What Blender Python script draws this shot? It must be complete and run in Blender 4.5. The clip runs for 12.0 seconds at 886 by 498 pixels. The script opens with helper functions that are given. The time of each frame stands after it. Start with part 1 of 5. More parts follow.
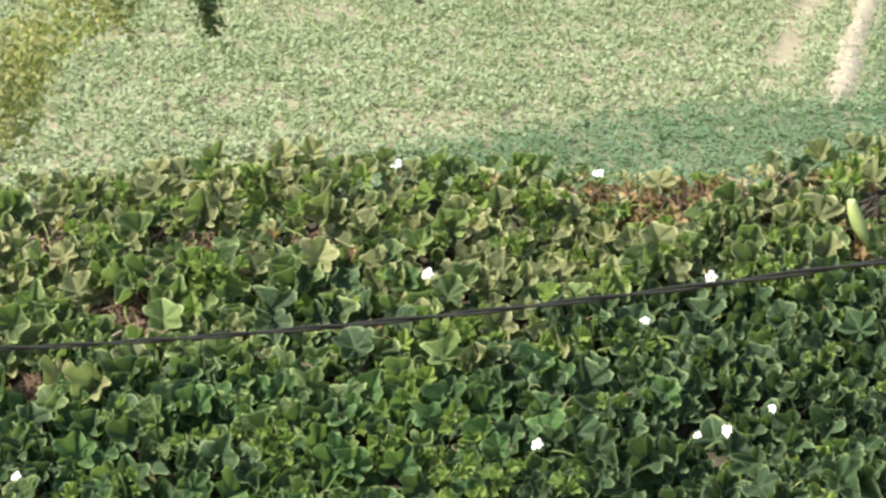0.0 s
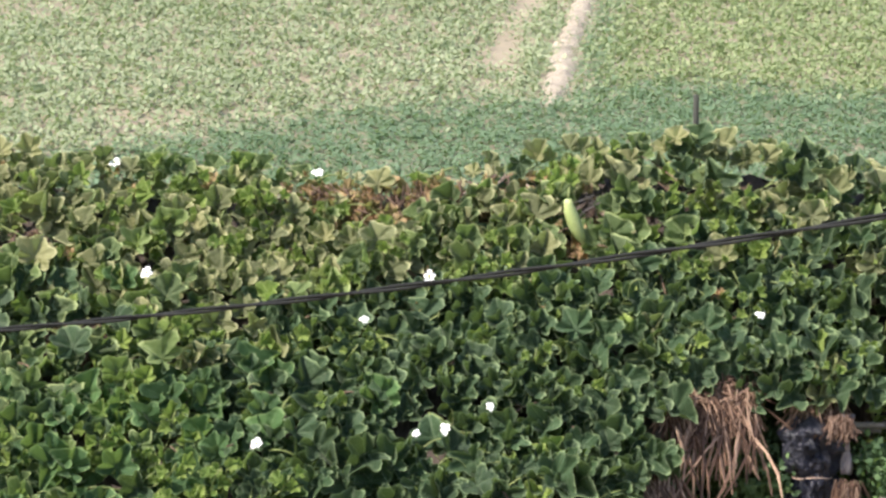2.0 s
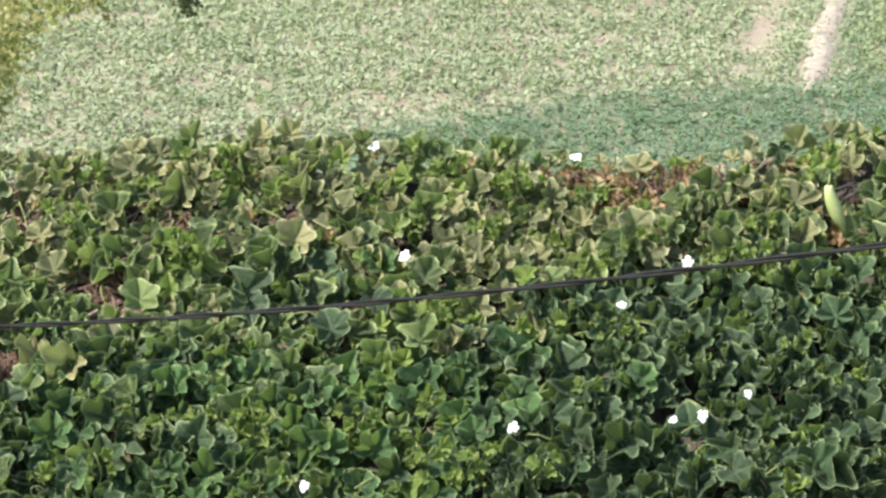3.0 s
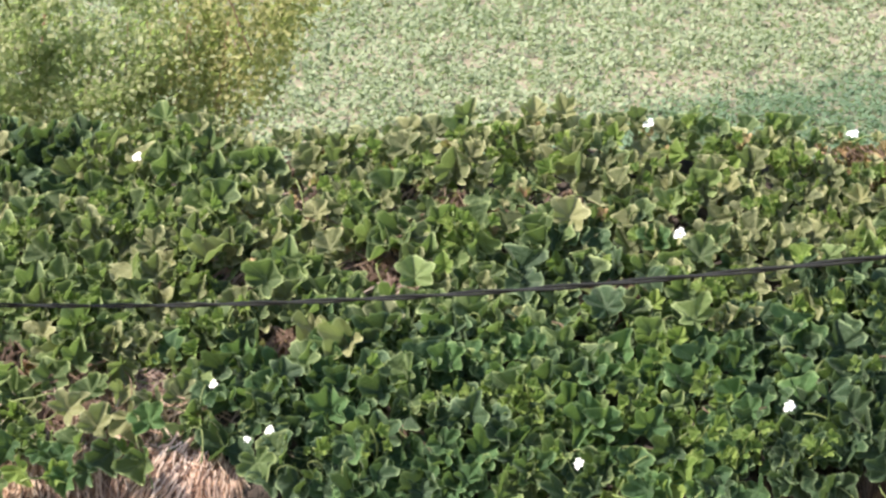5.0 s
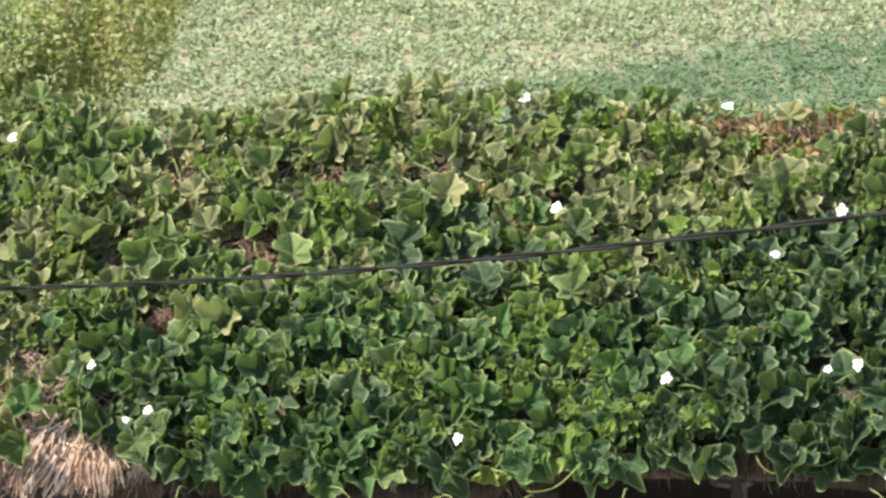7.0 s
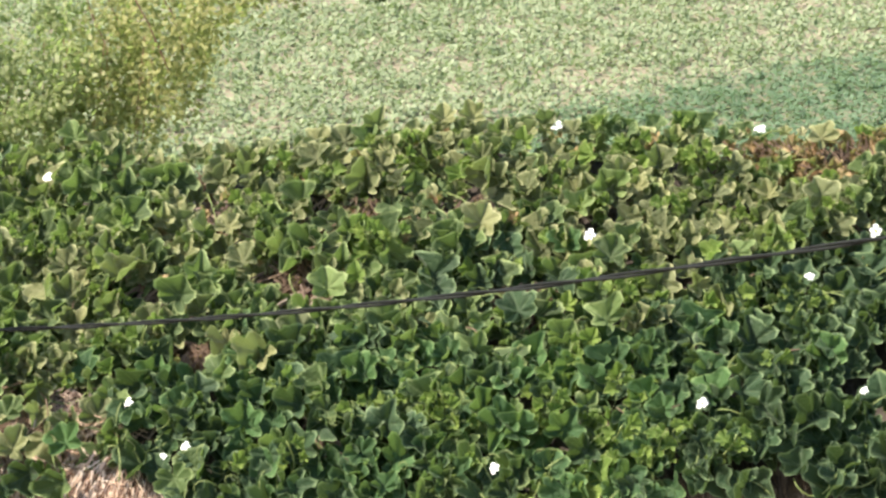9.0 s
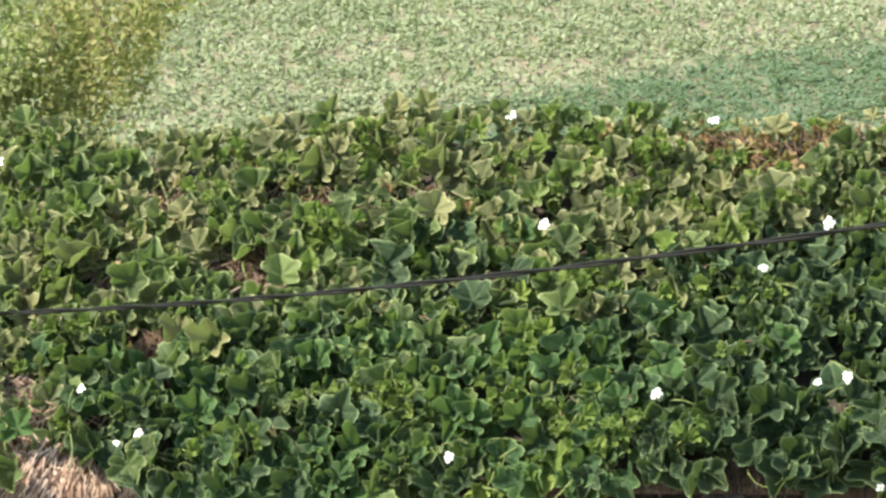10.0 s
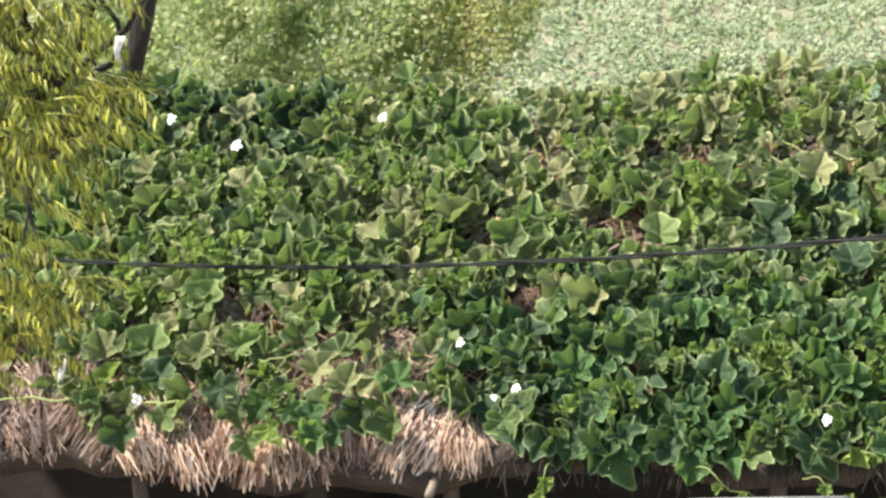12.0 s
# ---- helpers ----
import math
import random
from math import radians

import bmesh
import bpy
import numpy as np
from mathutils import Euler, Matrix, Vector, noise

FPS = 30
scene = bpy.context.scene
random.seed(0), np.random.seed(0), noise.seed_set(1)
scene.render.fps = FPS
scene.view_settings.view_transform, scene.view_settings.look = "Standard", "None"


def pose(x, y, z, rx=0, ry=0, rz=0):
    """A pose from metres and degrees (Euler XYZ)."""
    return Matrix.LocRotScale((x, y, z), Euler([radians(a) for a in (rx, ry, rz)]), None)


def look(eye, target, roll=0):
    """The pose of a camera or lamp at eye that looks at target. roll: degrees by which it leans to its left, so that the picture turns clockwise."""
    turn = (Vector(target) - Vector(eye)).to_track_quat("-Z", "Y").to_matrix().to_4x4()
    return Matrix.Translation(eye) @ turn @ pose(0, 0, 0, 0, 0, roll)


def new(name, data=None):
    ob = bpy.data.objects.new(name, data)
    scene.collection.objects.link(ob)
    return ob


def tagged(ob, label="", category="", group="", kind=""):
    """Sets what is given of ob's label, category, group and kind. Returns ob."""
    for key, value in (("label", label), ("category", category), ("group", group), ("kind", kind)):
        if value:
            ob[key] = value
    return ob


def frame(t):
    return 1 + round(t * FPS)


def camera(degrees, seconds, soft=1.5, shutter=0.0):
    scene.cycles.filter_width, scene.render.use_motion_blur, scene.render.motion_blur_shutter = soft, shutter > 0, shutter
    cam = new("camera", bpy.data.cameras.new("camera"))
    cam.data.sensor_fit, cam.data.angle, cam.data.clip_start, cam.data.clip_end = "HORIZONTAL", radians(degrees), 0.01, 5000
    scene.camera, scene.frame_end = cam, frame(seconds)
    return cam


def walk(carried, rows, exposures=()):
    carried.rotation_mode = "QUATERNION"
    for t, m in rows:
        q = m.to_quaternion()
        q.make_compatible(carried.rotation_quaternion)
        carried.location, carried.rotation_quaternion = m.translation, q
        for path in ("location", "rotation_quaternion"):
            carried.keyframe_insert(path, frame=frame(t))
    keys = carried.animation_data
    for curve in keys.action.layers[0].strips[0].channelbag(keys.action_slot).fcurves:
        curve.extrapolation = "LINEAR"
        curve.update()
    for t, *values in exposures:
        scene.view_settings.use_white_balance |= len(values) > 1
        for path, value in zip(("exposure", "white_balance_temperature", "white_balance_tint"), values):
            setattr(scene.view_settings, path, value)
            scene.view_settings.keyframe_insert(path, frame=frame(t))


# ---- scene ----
cam = camera(18.5, 12.0, soft=2.7)
# t, x, y, z, yaw, pitch, roll
PATH = [
    (0.0, 0.0000, -0.0000, 6.5000, 0.000, -13.000, -0.000),
    (0.5, -0.0422, -0.0115, 6.4938, -3.969, -12.503, 0.382),
    (1.0, -0.0534, -0.0027, 6.4934, -6.443, -12.293, 0.844),
    (1.5, -0.0325, -0.0195, 6.4960, -7.119, -12.353, 1.307),
    (2.0, -0.0202, -0.0181, 6.5019, -6.131, -12.935, 1.492),
    (2.5, -0.0336, -0.0040, 6.4916, -3.466, -13.382, 0.847),
    (3.0, -0.0524, 0.0079, 6.4946, -0.691, -13.352, 0.692),
    (3.5, -0.0514, -0.0049, 6.4916, 1.912, -13.421, 0.443),
    (3.7, -0.0514, -0.0077, 6.4887, 2.919, -13.568, 0.329),
    (4.1, -0.0586, -0.0043, 6.4874, 4.429, -13.772, 0.019),
    (4.5, -0.0741, 0.0051, 6.4872, 5.316, -13.869, -0.364),
    (4.9, -0.0889, 0.0140, 6.4877, 5.256, -13.833, -0.585),
    (5.3, -0.0937, 0.0157, 6.4888, 3.921, -13.640, -0.406),
    (5.5, -0.0890, 0.0096, 6.4906, 2.697, -13.475, -0.137),
    (6.0, -0.0784, 0.0178, 6.4887, 0.842, -13.779, -0.378),
    (6.5, -0.0252, 0.0258, 6.5047, 0.695, -14.441, -0.557),
    (7.0, 0.0210, 0.0153, 6.5082, 2.879, -14.408, -0.855),
    (7.2, 0.0472, 0.0306, 6.5128, 4.088, -14.365, -1.138),
    (7.6, 0.0787, 0.0346, 6.5162, 5.760, -14.368, -1.665),
    (8.0, 0.1242, 0.0292, 6.5198, 6.583, -14.423, -2.181),
    (8.4, 0.1631, 0.0199, 6.5232, 6.437, -14.380, -2.533),
    (8.8, 0.1753, 0.0119, 6.5261, 5.200, -14.088, -2.565),
    (9.0, 0.1635, 0.0038, 6.5298, 4.128, -13.814, -2.460),
    (9.5, 0.0947, 0.0186, 6.5309, 2.665, -13.662, -2.059),
    (10.0, 0.0229, 0.0117, 6.5191, 2.621, -14.061, -1.631),
    (10.5, -0.0050, 0.0043, 6.5198, 3.887, -14.190, -1.783),
    (11.0, -0.0070, 0.0043, 6.5151, 5.914, -14.103, -2.023),
    (11.5, -0.0162, 0.0086, 6.5186, 9.150, -14.526, -2.456),
    (12.0, -0.0282, 0.0118, 6.5152, 10.686, -14.636, -2.684),
]
walk(cam, [(t, pose(x, y, z, 90 + pitch, 0, yaw) @ pose(0, 0, 0, 0, 0, roll)) for t, x, y, z, yaw, pitch, roll in PATH],
     exposures=[(0.0, 1.11, 6720, 6), (0.5, 0.98, 6640, 10), (1.5, 1.0, 6500, 15), (3.0, 1.14, 6290, 17), (3.5, 1.2, 6320, 17), (5.5, 1.14, 6500, 14), (6.0, 1.06, 6560, 10), (7.0, 1.13, 6600, 10), (9.0, 1.2, 6720, 9), (9.5, 1.09, 6750, 7), (10.0, 1.1, 6720, 7), (10.5, 1.15, 6680, 9), (12.0, 1.31, 6520, 10)])

# ---- light ----
SUN_ELEV, SUN_AZ = 52.0, 251.0          # degrees; azimuth of the sun clockwise from +y
world = bpy.data.worlds.new("sky")
scene.world = world
world.use_nodes = True
wn = world.node_tree.nodes
sky = wn.new("ShaderNodeTexSky")
sky.sky_type = "NISHITA"
sky.sun_disc = False
sky.sun_elevation, sky.sun_rotation = radians(SUN_ELEV), radians(SUN_AZ)
sky.dust_density, sky.air_density = 2.0, 1.2
wn["Background"].inputs[1].default_value = 0.127
world.node_tree.links.new(sky.outputs[0], wn["Background"].inputs[0])
sun_data = bpy.data.lights.new("sun", "SUN")
sun_data.energy, sun_data.angle, sun_data.color = 5.0, radians(2.0), (1.0, 0.945, 0.825)
sun = new("sun", sun_data)
az, el = radians(SUN_AZ), radians(SUN_ELEV)
TO_SUN = Vector((math.sin(az) * math.cos(el), math.cos(az) * math.cos(el), math.sin(el)))
sun.matrix_basis = look(TO_SUN * 60, (0, 0, 0))


# ---- materials ----
def material(name, rough=0.7, metal=0.0):
    m = bpy.data.materials.new(name)
    m.use_nodes = True
    b = m.node_tree.nodes["Principled BSDF"]
    b.inputs["Roughness"].default_value, b.inputs["Metallic"].default_value = rough, metal
    return m, m.node_tree.nodes, m.node_tree.links, b


def noise_node(nt, ln, vec, scale, detail=3.0, rough=0.6):
    n = nt.new("ShaderNodeTexNoise")
    n.inputs["Scale"].default_value, n.inputs["Detail"].default_value, n.inputs["Roughness"].default_value = scale, detail, rough
    if vec is not None:
        ln.new(vec, n.inputs["Vector"])
    return n


def ramp_node(nt, ln, fac, stops):
    r = nt.new("ShaderNodeValToRGB")
    els = r.color_ramp.elements
    while len(els) < len(stops):
        els.new(0.5)
    for e, (p, c) in zip(els, stops):
        e.position, e.color = p, (*c, 1)
    ln.new(fac, r.inputs["Fac"])
    return r


def mix_col(nt, ln, fac, a, b, mode="MIX"):
    m = nt.new("ShaderNodeMix")
    m.data_type, m.blend_type = "RGBA", mode
    for v, i in ((fac, 0), (a, 6), (b, 7)):
        if isinstance(v, (int, float)):
            m.inputs[i].default_value = v
        elif isinstance(v, tuple):
            m.inputs[i].default_value = (*v, 1)
        else:
            ln.new(v, m.inputs[i])
    return m.outputs[2]


def math_node(nt, ln, op, a, b=0.0, c=0.0):
    m = nt.new("ShaderNodeMath")
    m.operation = op
    for i, v in enumerate((a, b, c)):
        if isinstance(v, (int, float)):
            m.inputs[i].default_value = v
        else:
            ln.new(v, m.inputs[i])
    return m.outputs[0]


def bump(nt, ln, bsdf, height, strength=0.4, dist=0.01):
    b = nt.new("ShaderNodeBump")
    b.inputs["Strength"].default_value, b.inputs["Distance"].default_value = strength, dist
    ln.new(height, b.inputs["Height"])
    ln.new(b.outputs[0], bsdf.inputs["Normal"])


def leaf_material(name, stops, margin, island=False, thin=0.3, rough=0.55, veins=True, spec=0.18):
    """Leaf blade: colour by leaf, paler veins, painted sunlit rim, light passing through."""
    m, nt, ln, b = material(name, rough)
    b.inputs["Specular IOR Level"].default_value = spec
    if veins:  # a bloom of fine hairs
        b.inputs["Sheen Weight"].default_value, b.inputs["Sheen Roughness"].default_value = 0.08, 0.4
        b.inputs["Sheen Tint"].default_value = (0.86, 0.92, 0.72, 1)
    src = nt.new("ShaderNodeNewGeometry").outputs["Random Per Island"] if island else nt.new("ShaderNodeObjectInfo").outputs["Random"]
    col = ramp_node(nt, ln, src, stops).outputs[0]
    tc = nt.new("ShaderNodeTexCoord")
    big = noise_node(nt, ln, tc.outputs["Object"], 9.0, 4)
    col = mix_col(nt, ln, math_node(nt, ln, "MULTIPLY", big.outputs[0], 0.22 if veins else 0.45), col, margin)
    if not veins:
        patch = noise_node(nt, ln, tc.outputs["Object"], 1.1, 4)
        col = mix_col(nt, ln, 0.8, col, ramp_node(nt, ln, patch.outputs[0], [(0.34, (0.68, 0.74, 0.68)), (0.64, (1.0, 1.0, 1.0))]).outputs[0], "MULTIPLY")
    if veins:
        sep = nt.new("ShaderNodeSeparateXYZ")
        ln.new(tc.outputs["UV"], sep.inputs[0])
        ang = math_node(nt, ln, "ARCTAN2", sep.outputs[0], sep.outputs[1])
        wave = math_node(nt, ln, "ABSOLUTE", math_node(nt, ln, "SINE", math_node(nt, ln, "MULTIPLY", ang, 3.0)))
        ln_len = nt.new("ShaderNodeVectorMath")
        ln_len.operation = "LENGTH"
        ln.new(tc.outputs["UV"], ln_len.inputs[0])
        rad = ln_len.outputs["Value"]
        vein = math_node(nt, ln, "LESS_THAN", math_node(nt, ln, "MULTIPLY", wave, rad), 0.055)
        # outer edge coloured pale to imitate sun caught on the curl
        lit_rim = nt.new("ShaderNodeMapRange")
        lit_rim.inputs[1].default_value, lit_rim.inputs[2].default_value = 0.87, 0.97
        ln.new(rad, lit_rim.inputs[0])
        both = math_node(nt, ln, "MAXIMUM", math_node(nt, ln, "MULTIPLY", vein, 0.22), math_node(nt, ln, "MULTIPLY", lit_rim.outputs[0], math_node(nt, ln, "MULTIPLY_ADD", big.outputs[0], 0.9, 0.4)))
        col = mix_col(nt, ln, both, col, margin)
        fine = noise_node(nt, ln, tc.outputs["Object"], 38.0, 3)
        ribs = math_node(nt, ln, "ABSOLUTE", math_node(nt, ln, "SINE", math_node(nt, ln, "ADD", math_node(nt, ln, "MULTIPLY", rad, 15.0), math_node(nt, ln, "MULTIPLY", wave, 3.0))))
        hgt = math_node(nt, ln, "ADD", math_node(nt, ln, "MULTIPLY", fine.outputs[0], 1.3), math_node(nt, ln, "SUBTRACT", math_node(nt, ln, "MULTIPLY", ribs, 0.1), math_node(nt, ln, "MULTIPLY", vein, 0.7)))
        bump(nt, ln, b, hgt, 1.0, 0.011)
    ln.new(col, b.inputs["Base Color"])
    tr = nt.new("ShaderNodeBsdfTranslucent")
    glow = mix_col(nt, ln, 0.6, col, (0.25, 0.40, 0.075))
    ln.new(glow, tr.inputs[0])
    mx = nt.new("ShaderNodeMixShader")
    mx.inputs[0].default_value = thin
    ln.new(b.outputs[0], mx.inputs[1])
    ln.new(tr.outputs[0], mx.inputs[2])
    ln.new(mx.outputs[0], nt["Material Output"].inputs[0])
    return m


def rough_material(name, stops, scale=6.0, stretch=(1, 1, 1), rough=0.85, bump_s=0.5, bump_d=0.01, vary=0.0, fine=8.0, metal=0.0):
    """Earth, straw, bark and the like: two scales of noise."""
    m, nt, ln, b = material(name, rough, metal)
    tc = nt.new("ShaderNodeTexCoord")
    mp = nt.new("ShaderNodeMapping")
    mp.inputs["Scale"].default_value = stretch
    ln.new(tc.outputs["Object"], mp.inputs[0])
    a = noise_node(nt, ln, mp.outputs[0], scale, 5)
    c = noise_node(nt, ln, mp.outputs[0], scale * fine, 4)
    fac = math_node(nt, ln, "ADD", math_node(nt, ln, "MULTIPLY", a.outputs[0], 0.6), math_node(nt, ln, "MULTIPLY", c.outputs[0], 0.4))
    if vary:
        ri = nt.new("ShaderNodeNewGeometry").outputs["Random Per Island"]
        fac = math_node(nt, ln, "ADD", fac, math_node(nt, ln, "MULTIPLY", math_node(nt, ln, "SUBTRACT", ri, 0.5), vary))
    ln.new(ramp_node(nt, ln, fac, stops).outputs[0], b.inputs["Base Color"])
    bump(nt, ln, b, c.outputs[0], bump_s, bump_d)
    return m


M_LEAF = leaf_material("gourd_leaf", [(0.0, (0.017, 0.036, 0.016)), (0.45, (0.034, 0.062, 0.024)), (0.8, (0.066, 0.108, 0.036)), (1.0, (0.125, 0.175, 0.056))], (0.36, 0.43, 0.19))
M_LEAF_FRESH = leaf_material("gourd_leaf_fresh", [(0.0, (0.013, 0.041, 0.018)), (0.5, (0.023, 0.064, 0.024)), (1.0, (0.050, 0.112, 0.035))], (0.21, 0.31, 0.125))
# mature leaf, darkened further so its colour carries shade on the roof
M_LEAF_DEEP = leaf_material("gourd_leaf_mature_shade", [(0.0, (0.007, 0.021, 0.010)), (0.5, (0.012, 0.033, 0.015)), (1.0, (0.023, 0.055, 0.024))], (0.19, 0.255, 0.125), thin=0.16)
M_LEAF_OLD = leaf_material("gourd_leaf_old", [(0.0, (0.050, 0.064, 0.030)), (0.5, (0.098, 0.112, 0.050)), (1.0, (0.225, 0.222, 0.102))], (0.45, 0.45, 0.24))
M_LEAF_PALE = leaf_material("gourd_leaf_pale", [(0.0, (0.240, 0.250, 0.105)), (0.6, (0.360, 0.350, 0.180)), (1.0, (0.500, 0.465, 0.285))], (0.48, 0.45, 0.28), thin=0.4)
M_LEAF_NEW = leaf_material("gourd_leaf_young", [(0.0, (0.085, 0.160, 0.032)), (1.0, (0.210, 0.285, 0.060))], (0.36, 0.42, 0.14), thin=0.35)
M_LEAF_DRY = leaf_material("gourd_leaf_dry", [(0.0, (0.150, 0.068, 0.036)), (0.5, (0.270, 0.155, 0.078)), (1.0, (0.440, 0.320, 0.170))], (0.44, 0.32, 0.18))
M_STEM = rough_material("gourd_stem", [(0.3, (0.12, 0.165, 0.045)), (0.7, (0.25, 0.29, 0.095))], 12, rough=0.6)
M_STEM_DRY = rough_material("dry_stem", [(0.3, (0.095, 0.056, 0.038)), (0.55, (0.190, 0.122, 0.082)), (0.75, (0.34, 0.245, 0.170))], 12)
M_STRAW = rough_material("straw", [(0.2, (0.20, 0.115, 0.078)), (0.48, (0.54, 0.365, 0.26)), (0.82, (0.80, 0.63, 0.49))], 8, vary=0.95)
M_STRAW_OLD = rough_material("weathered_straw", [(0.25, (0.17, 0.105, 0.078)), (0.5, (0.32, 0.222, 0.17)), (0.8, (0.52, 0.40, 0.325))], 8, vary=0.8)
# dark copy of the straw; eave shade is put into its colour
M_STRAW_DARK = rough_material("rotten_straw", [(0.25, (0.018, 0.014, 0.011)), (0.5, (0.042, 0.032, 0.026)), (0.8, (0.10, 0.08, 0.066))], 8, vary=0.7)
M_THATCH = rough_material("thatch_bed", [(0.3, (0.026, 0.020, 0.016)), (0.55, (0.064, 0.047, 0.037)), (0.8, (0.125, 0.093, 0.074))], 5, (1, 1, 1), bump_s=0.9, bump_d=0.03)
M_BAMBOO = rough_material("bamboo", [(0.3, (0.11, 0.085, 0.06)), (0.55, (0.20, 0.16, 0.115)), (0.8, (0.30, 0.25, 0.185))], 7, rough=0.55)
M_WOOD = rough_material("grey_wood", [(0.3, (0.05, 0.037, 0.029)), (0.55, (0.11, 0.085, 0.068)), (0.8, (0.20, 0.165, 0.14))], 6, (3, 3, 0.6))
# below mud's own tone: shade under the roof is in this colour
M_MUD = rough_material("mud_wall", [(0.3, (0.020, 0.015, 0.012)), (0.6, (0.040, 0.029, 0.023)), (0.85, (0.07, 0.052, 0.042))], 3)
M_TARP = rough_material("black_tarp", [(0.3, (0.006, 0.007, 0.012)), (0.7, (0.015, 0.016, 0.028))], 6, rough=0.3, bump_s=0.8, bump_d=0.03)
M_CLOTH = rough_material("grey_cloth", [(0.3, (0.10, 0.088, 0.09)), (0.7, (0.22, 0.195, 0.195))], 9)
M_STRAW_RED = rough_material("ruddy_straw", [(0.25, (0.085, 0.046, 0.030)), (0.5, (0.180, 0.106, 0.070)), (0.85, (0.42, 0.285, 0.20))], 8, vary=0.85)
M_CABLE = rough_material("cable_rubber", [(0.3, (0.006, 0.007, 0.007)), (0.7, (0.016, 0.017, 0.016))], 30, rough=0.6, bump_s=0.3, bump_d=0.002)
M_CABLE.node_tree.nodes["Principled BSDF"].inputs["Specular IOR Level"].default_value = 0.15
M_BARK = rough_material("neem_bark", [(0.3, (0.014, 0.011, 0.009)), (0.6, (0.034, 0.027, 0.022)), (0.85, (0.085, 0.072, 0.06))], 5, (2, 2, 0.5), bump_s=0.9, bump_d=0.03)
M_STAKE = rough_material("stake_wood", [(0.3, (0.016, 0.018, 0.013)), (0.6, (0.034, 0.036, 0.027)), (0.85, (0.07, 0.068, 0.052))], 8, (3, 3, 0.6))
M_TWIG = rough_material("red_twig", [(0.3, (0.13, 0.065, 0.04)), (0.7, (0.27, 0.15, 0.09))], 10)
# neem: dark-to-bright ramp puts shaded gaps and sun glints into leaflet colour
M_NEEM = leaf_material("neem_leaf", [(0.0, (0.024, 0.030, 0.010)), (0.34, (0.090, 0.098, 0.026)), (0.56, (0.540, 0.510, 0.080)), (0.88, (0.620, 0.585, 0.110)), (1.0, (0.700, 0.680, 0.360))], (0.34, 0.32, 0.08), island=True, thin=0.18, veins=False, rough=0.45, spec=0.35)
M_BUSH = leaf_material("bush_leaf", [(0.0, (0.175, 0.200, 0.094)), (0.5, (0.390, 0.405, 0.205)), (1.0, (0.620, 0.620, 0.370))], (0.45, 0.44, 0.24), island=True, thin=0.62, veins=False, rough=0.5)
M_SHOOT = leaf_material("dark_shoot_leaf", [(0.0, (0.020, 0.032, 0.014)), (0.6, (0.045, 0.062, 0.028)), (1.0, (0.085, 0.105, 0.045))], (0.10, 0.12, 0.05), island=True, thin=0.2, veins=False, rough=0.5)
M_BUSH_GOLD = leaf_material("golden_leaf", [(0.0, (0.110, 0.104, 0.046)), (0.5, (0.265, 0.245, 0.110)), (1.0, (0.480, 0.445, 0.225))], (0.46, 0.42, 0.15), island=True, thin=0.5, veins=False, rough=0.5)
M_SHRUB = leaf_material("shrub_leaf", [(0.0, (0.100, 0.130, 0.026)), (0.5, (0.210, 0.235, 0.055)), (1.0, (0.360, 0.370, 0.110))], (0.36, 0.36, 0.10), island=True, thin=0.35, veins=False)
M_WEED = leaf_material("weed_leaf", [(0.0, (0.030, 0.070, 0.028)), (0.5, (0.055, 0.115, 0.042)), (1.0, (0.115, 0.190, 0.072))], (0.17, 0.22, 0.13), island=True, thin=0.35, veins=False)
# field leaves: colours paler, bluer and flatter, with distance haze worked in
M_CROP = leaf_material("crop_leaf", [(0.0, (0.180, 0.228, 0.136)), (0.5, (0.262, 0.308, 0.188)), (1.0, (0.365, 0.402, 0.265))], (0.41, 0.43, 0.30), island=True, thin=0.3, veins=False, rough=0.7, spec=0.15)
M_CROP_Y = leaf_material("crop_leaf_yellowing", [(0.0, (0.150, 0.208, 0.112)), (0.5, (0.222, 0.278, 0.150)), (1.0, (0.350, 0.395, 0.225))], (0.36, 0.38, 0.19), island=True, thin=0.3, veins=False, rough=0.7, spec=0.15)
M_CROP_D = leaf_material("clover_leaf", [(0.0, (0.105, 0.172, 0.104)), (0.5, (0.145, 0.215, 0.134)), (1.0, (0.200, 0.275, 0.178))], (0.19, 0.27, 0.17), island=True, thin=0.3, veins=False, rough=0.7, spec=0.15)
M_SOIL = rough_material("field_soil", [(0.3, (0.17, 0.145, 0.10)), (0.55, (0.25, 0.21, 0.145)), (0.8, (0.33, 0.275, 0.195))], 0.8, (0.5, 1.2, 1), fine=14, bump_s=0.8, bump_d=0.05)
M_PATH = rough_material("trodden_path", [(0.32, (0.22, 0.185, 0.135)), (0.5, (0.39, 0.33, 0.25)), (0.68, (0.56, 0.48, 0.375))], 3.5, (0.7, 2.0, 1), bump_s=1.0, bump_d=0.06, fine=6.0)
M_PETAL = rough_material("petal", [(0.3, (0.82, 0.83, 0.79)), (0.7, (0.90, 0.91, 0.87))], 20, rough=0.6, bump_s=0.2, bump_d=0.002)
M_EYE = rough_material("flower_eye", [(0.3, (0.42, 0.44, 0.10)), (0.7, (0.55, 0.55, 0.20))], 20)
M_GOURD = rough_material("gourd_skin", [(0.3, (0.25, 0.32, 0.10)), (0.6, (0.38, 0.44, 0.18)), (0.85, (0.56, 0.58, 0.31))], 9, rough=0.45, bump_s=0.15)
M_SCRAP = rough_material("white_scrap", [(0.3, (0.55, 0.52, 0.50)), (0.7, (0.80, 0.78, 0.77))], 14, rough=0.6)
